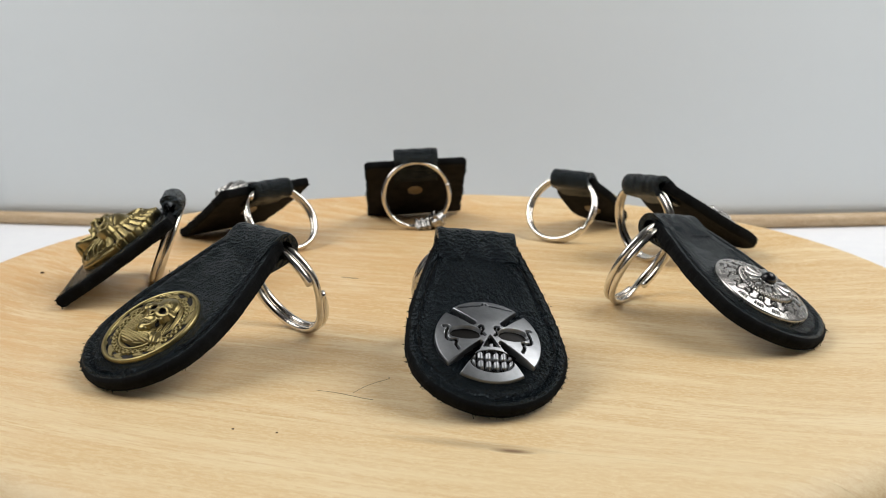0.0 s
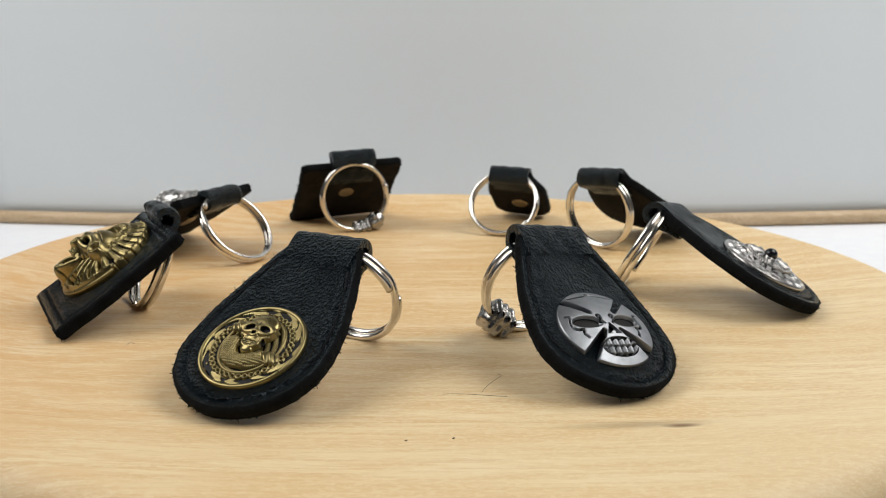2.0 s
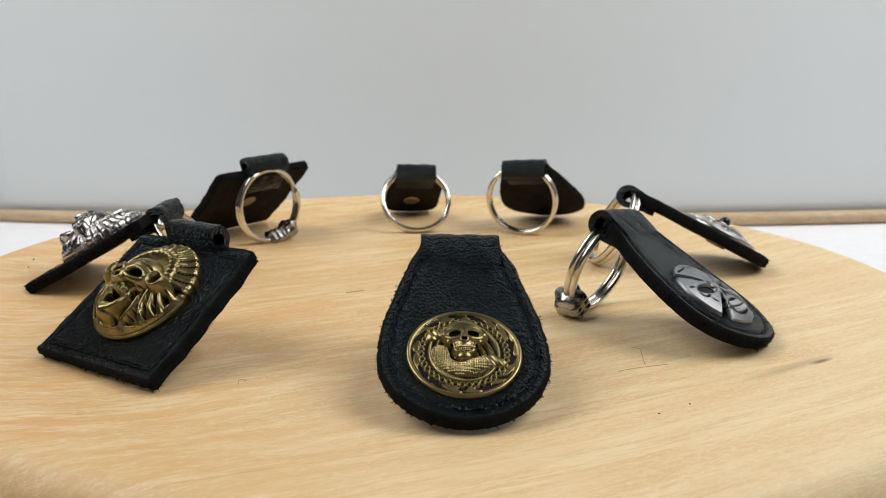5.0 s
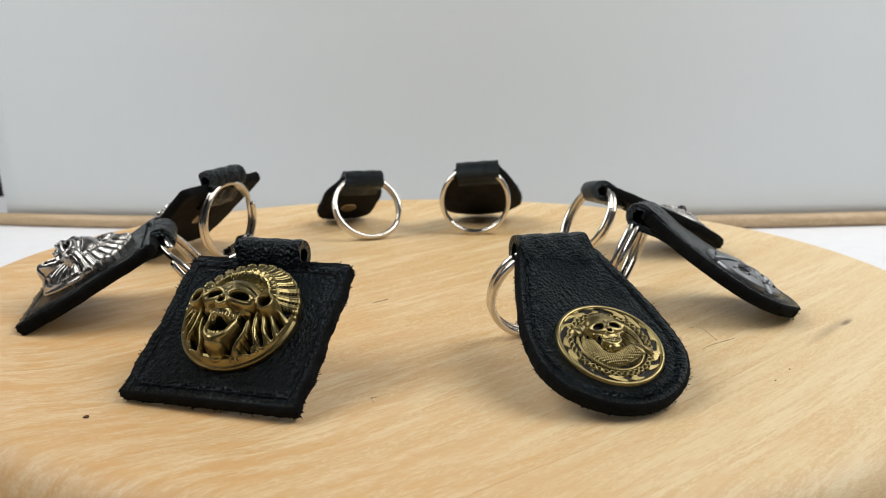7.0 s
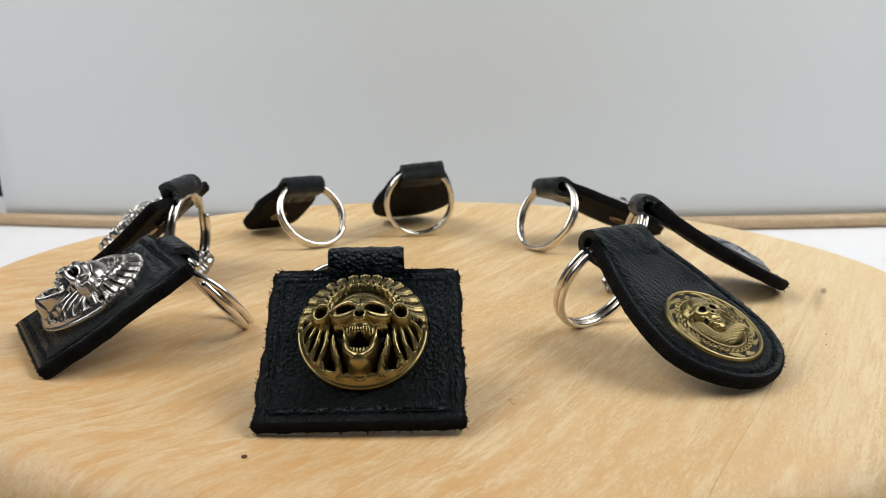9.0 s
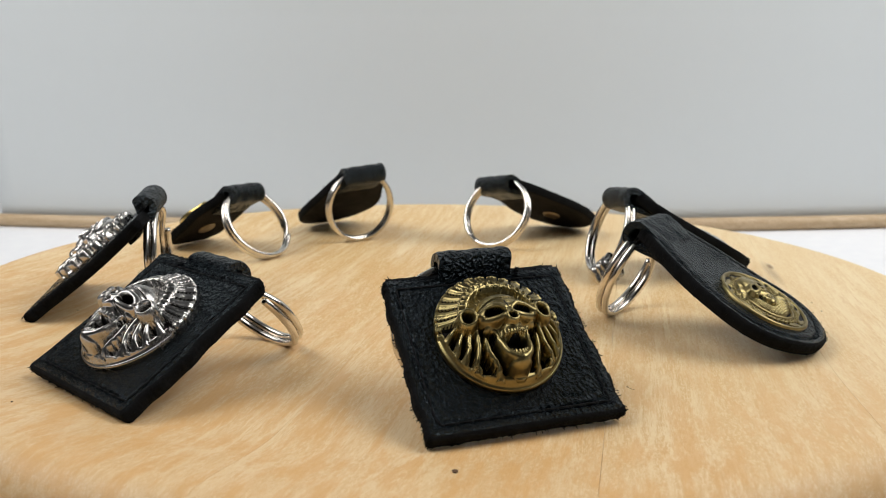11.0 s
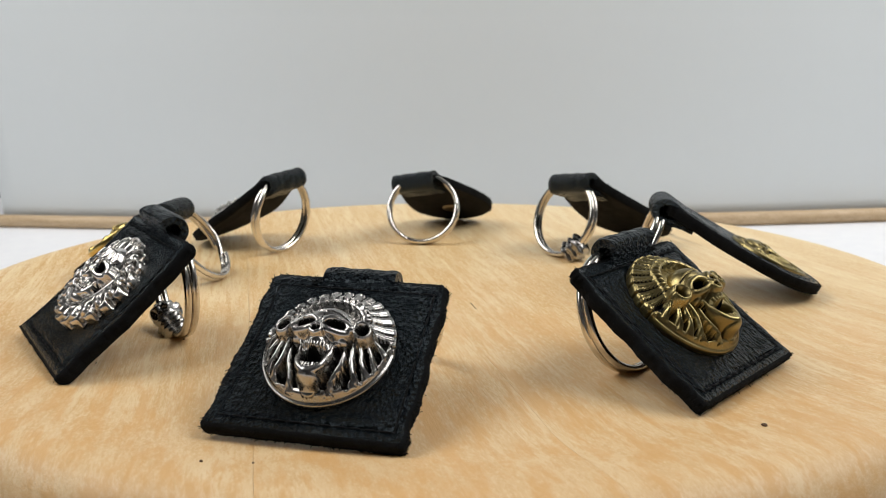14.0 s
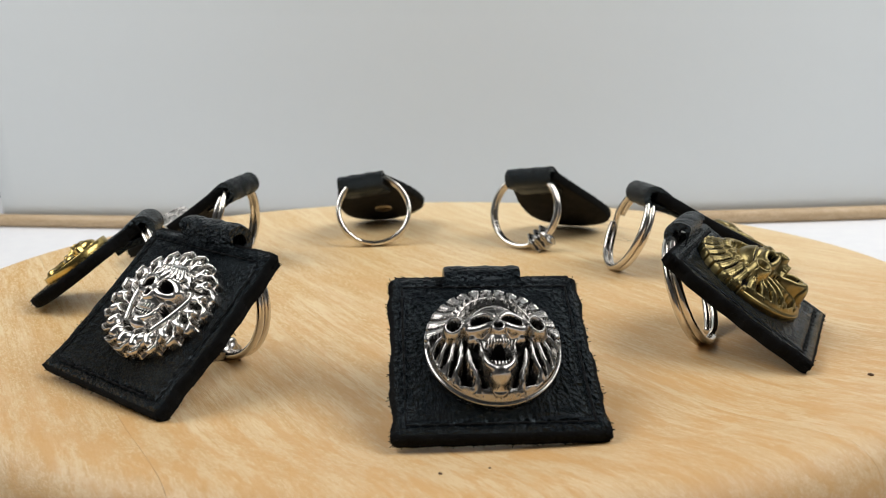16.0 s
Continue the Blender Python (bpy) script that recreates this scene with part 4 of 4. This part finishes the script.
def fob_matrix(x, y, heading, tilt, roll=0.0):
    c, s = math.cos(radians(heading)), math.sin(radians(heading))
    ct, st = math.cos(radians(tilt)), math.sin(radians(tilt))
    v, u = Vector((c * ct, s * ct, st)), Vector((s, -c, 0))
    u = u * math.cos(radians(roll)) + u.cross(v) * math.sin(radians(roll))
    n = u.cross(v)
    m = Matrix((u, v, n)).transposed().to_4x4()
    m.translation = (x, y, top_height(x, y) + 0.0004)
    return m


def key_fob(name, label, shape, big, small, length, loop_half, x, y, heading, tilt, sag, seed, ring_low, kink, flip=1, twist=0.0, roll=0.0, ring_size=0.0163, loop_lift=0.0, ring_turn=0.0):
    """A leather key fob: slab, loop, stitching, rivet plate and ring."""
    m = fob_matrix(x, y, heading, tilt, roll)
    thing = tagged(empty(name, m), label, "key fob", group="leather key fobs on the turntable")

    def width(v):
        return shape(v, length, big, small)

    hide = CALF if shape is square_width else LEATHER
    fob_body(thing, width, length, sag, seed, twist, hide)
    loop_at = loop_strap(thing, loop_half, length, sag, lift=loop_lift, tucked=shape is square_width, hide=hide)
    inset = 0.0028
    if shape is square_width:
        w = big - inset
        path = [(-w, length - inset), (-w, inset), (w, inset), (w, length - inset), (-w, length - inset)]
    else:
        vs = np.linspace(0.0, 1.0, 40)
        right = []
        for s in vs:
            v = inset + (length - 0.008 - inset) * (1 - math.cos(s * math.pi / 2))
            vv = (v - inset) * length / (length - inset)
            right.append((max(0.0, width(vv) - inset), v))
        path = [(-a, b) for a, b in reversed(right)] + right[1:]
        top = right[-1]
        path += [(-top[0], top[1])]
    stitches(thing, path, sag, length)
    washer(thing, big * 1.0 if shape is not square_width else length * 0.55)
    inv = m.inverted()
    eye = m @ loop_at
    away = Vector((ring_low[0] - eye.x, ring_low[1] - eye.y, 0)).normalized()
    fall = eye.z + 0.0012 - top_height(*ring_low) - 0.0011
    reach = math.sqrt(max(0.0, (2 * (ring_size - 0.00105)) ** 2 - fall ** 2))
    lx, ly = eye.x + away.x * reach, eye.y + away.y * reach
    low = inv @ Vector((lx, ly, top_height(lx, ly) + 0.0011))
    side = Matrix.Rotation(radians(ring_turn), 3, loop_at - low) @ Vector((1, 0, 0))
    for _ in range(3 if ring_turn else 0):
        # lift a turned ring until it just touches the wood
        rise = (loop_at - low).normalized()
        axis = m.to_3x3() @ (side - rise * side.dot(rise)).normalized().cross(rise)
        rad = ring_size - 0.00105
        lowest = (m @ (low + rise * rad)).z - rad * math.sqrt(max(0.0, 1 - axis.z ** 2)) - 0.0011
        low = inv @ (m @ low + Vector((0, 0, top_height(lx, ly) - lowest)))
    ring = split_ring(thing, low, loop_at, side, outer=ring_size, kink=kink, flip=flip)
    return thing, ring


FOBS = []


def fobs():
    # drop-shaped fobs
    t, ring = key_fob("steel_skull_key_fob", "drop-shaped black leather key fob with an antique steel cross-and-skull emblem", drop_width, 0.0192, 0.0104, 0.0536, 0.0104, 0.0129, -0.1162, 92.6, 30.9, 0.0018, 1, (0.0085, -0.0550), 200, roll=-8.2)
    emblem(t, cross_skull, 0.0125, THICK - 0.0004, 0.0196, STEEL, "antique steel disc cut as a cross with a grinning skull", sag=0.0018, length=0.0525)
    ring_bead(t, *ring[1:], -40, "ribbed", 1.25)
    FOBS.append(t)
    t, ring = key_fob("concho_key_fob", "drop-shaped black leather key fob, silver flower concho, black stone", drop_width, 0.0196, 0.0100, 0.0558, 0.0100, 0.0998, -0.0752, 120.3, 26.0, 0.0, 2, (0.0567, -0.0296), 60, -1, ring_turn=16, roll=-10.1)
    emblem(t, petal_concho, 0.0140, THICK + 0.0002, 0.0206, SILVER, "domed silver concho engraved with petals and rope", rise=0.72)
    bead = bmesh.new()
    bmesh.ops.create_uvsphere(bead, u_segments=28, v_segments=18, radius=0.0021)
    bmesh.ops.translate(bead, vec=(0, 0.0206, THICK + 0.0046), verts=bead.verts)
    smooth(part("black_stone", bead, ONYX, t, "round polished black stone"))
    FOBS.append(t)
    t, ring = key_fob("silver_dome_key_fob", "drop-shaped black leather key fob with a low silver dome emblem", drop_width, 0.0197, 0.0096, 0.0547, 0.0096, 0.1249, 0.0471, 203.6, 31.0, 0.0020, 3, (0.0830, 0.0330), 150, roll=-4.4)
    emblem(t, petal_concho, 0.0140, THICK - 0.0004, 0.0205, SILVER, "low domed silver concho", rise=1.05, sag=0.0020, length=0.0545)
    FOBS.append(t)
    t, ring = key_fob("gold_plate_key_fob", "small rounded black leather key fob with a bright brass relief plate", tab_width, 0.0140, 0.0091, 0.0404, 0.0091, 0.0809, 0.1057, 234.6, 35.0, 0.0005, 4, (0.0500, 0.0660), 300, roll=2.5)
    emblem(t, lump_plate, 0.0115, THICK - 0.0004, 0.0170, GOLD, "thick bright brass plate with a small skull and bones", rise=0.7)
    skull(t.children[-1], GOLD, "bright brass skull", 0.0095, 0.0195, THICK + 0.0012, opened=False, flat=0.7)
    FOBS.append(t)
    t, ring = key_fob("brass_coin_key_fob", "drop-shaped black leather key fob with an antique brass skull coin", drop_width, 0.0197, 0.0102, 0.0558, 0.0102, -0.0816, -0.0964, 46.7, 28.6, 0.0011, 8, (-0.0375, -0.0520), 100, -1, roll=-1.9)
    emblem(t, coin_skull, 0.0130, THICK - 0.0004, 0.0190, BRASS, "flat antique brass coin with a skull, snake and chain", rise=0.6, sag=0.0011, length=0.0515)
    skull(t.children[-1], BRASS, "antique brass grinning skull", 0.0098, 0.0216, THICK + 0.0001, opened=False, flat=0.36)
    FOBS.append(t)
    # square fobs
    t, ring = key_fob("flame_skull_key_fob", "square black leather key fob with a silver flaming skull emblem", square_width, 0.0235, 0.0235, 0.0451, 0.0101, -0.0107, 0.1306, -86.6, 39.3, 0.0008, 5, (-0.0090, 0.0990), 250, loop_lift=0.0036, roll=-2.6)

    def flame_edge(a):
        swirl = a + 1.25 * 0.36 + 0.075 * math.sin(19 * 0.98 + 0.4)
        cell = (swirl * 19 / (2 * math.pi)) % 1.0 - 0.5
        return 0.925 + 0.085 * step(0.43 - np.abs(cell), 0.0, 0.22)

    emblem(t, flame_skull, 0.0165, THICK - 0.0004, 0.0243, BRIGHT, "polished silver skull in a wreath of flames", outline=flame_edge, rise=0.46, squash=0.9, across=0.0018)
    skull(t.children[-1], BRIGHT, "polished silver skull face", 0.0162, 0.0248, THICK + 0.0006, opened=False, flat=0.60, hair=True, across=0.0018)
    ring_bead(t, *ring[1:], -40, "skull", 1.2)
    ring_bead(t, *ring[1:], -11, "ribbed", 1.1)
    FOBS.append(t)
    t, ring = key_fob("silver_headdress_key_fob", "square black leather key fob, silver feathered skull emblem", square_width, 0.0219, 0.0219, 0.0440, 0.0090, -0.0980, 0.0921, -45.0, 29.4, 0.0006, 6, (-0.0605, 0.0515), 130, roll=-1.4)

    def feather_edge(a):
        up = np.arctan2(np.sin(a - math.pi / 2), np.cos(a - math.pi / 2))
        cell = (up / math.radians(11.6) + 0.5) % 1.0 - 0.5
        return np.where(np.abs(up) < math.radians(90), 0.955 + 0.050 * step(0.5 - np.abs(cell), 0.0, 0.15), 1.0)

    emblem(t, headdress, 0.0146, THICK + 0.0004, 0.0217, SILVER, "polished silver howling skull in a feather headdress", outline=feather_edge, rise=0.6, squash=1.07)
    thread_tuft(t, (-0.0102, 0.0425, THICK - 0.0003), 21)
    thread_tuft(t, (0.0205, 0.0428, THICK - 0.0006), 22, 10, 0.0012)
    skull([c for c in t.children if c.name.startswith("emblem")][0], SILVER, "polished silver howling skull", 0.0147, 0.0192, THICK + 0.0026)
    FOBS.append(t)
    t, ring = key_fob("brass_headdress_key_fob", "square black leather key fob, antique brass feathered skull emblem", square_width, 0.0228, 0.0228, 0.0427, 0.0092, -0.1243, -0.0088, 13.8, 34.4, 0.0006, 7, (-0.0910, 0.0005), 40, loop_lift=0.0042, roll=0.0)
    emblem(t, headdress, 0.0147, THICK + 0.0004, 0.0234, BRASS, "antique brass howling skull in a feather headdress", outline=feather_edge, rise=0.6, squash=1.07)
    thread_tuft(t, (0.0108, 0.0418, THICK - 0.0003), 23, 18)
    thread_tuft(t, (-0.0092, 0.0440, THICK + 0.0010), 24, 8, 0.0012)
    skull([c for c in t.children if c.name.startswith("emblem")][0], BRASS, "antique brass howling skull", 0.0147, 0.0209, THICK + 0.0026)
    FOBS.append(t)


fobs()


# ---- what moves: the turntable and all that lies on it ----
def motions():
    for thing in (TABLE_THING, *FOBS):
        start = thing.matrix_basis.copy()
        walk(thing, [(t, pose(0, 0, 0.075, 0, sway) @ pose(0, 0, -0.075, 0, 0, a) @ start) for t, a, sway in TURN])


motions()
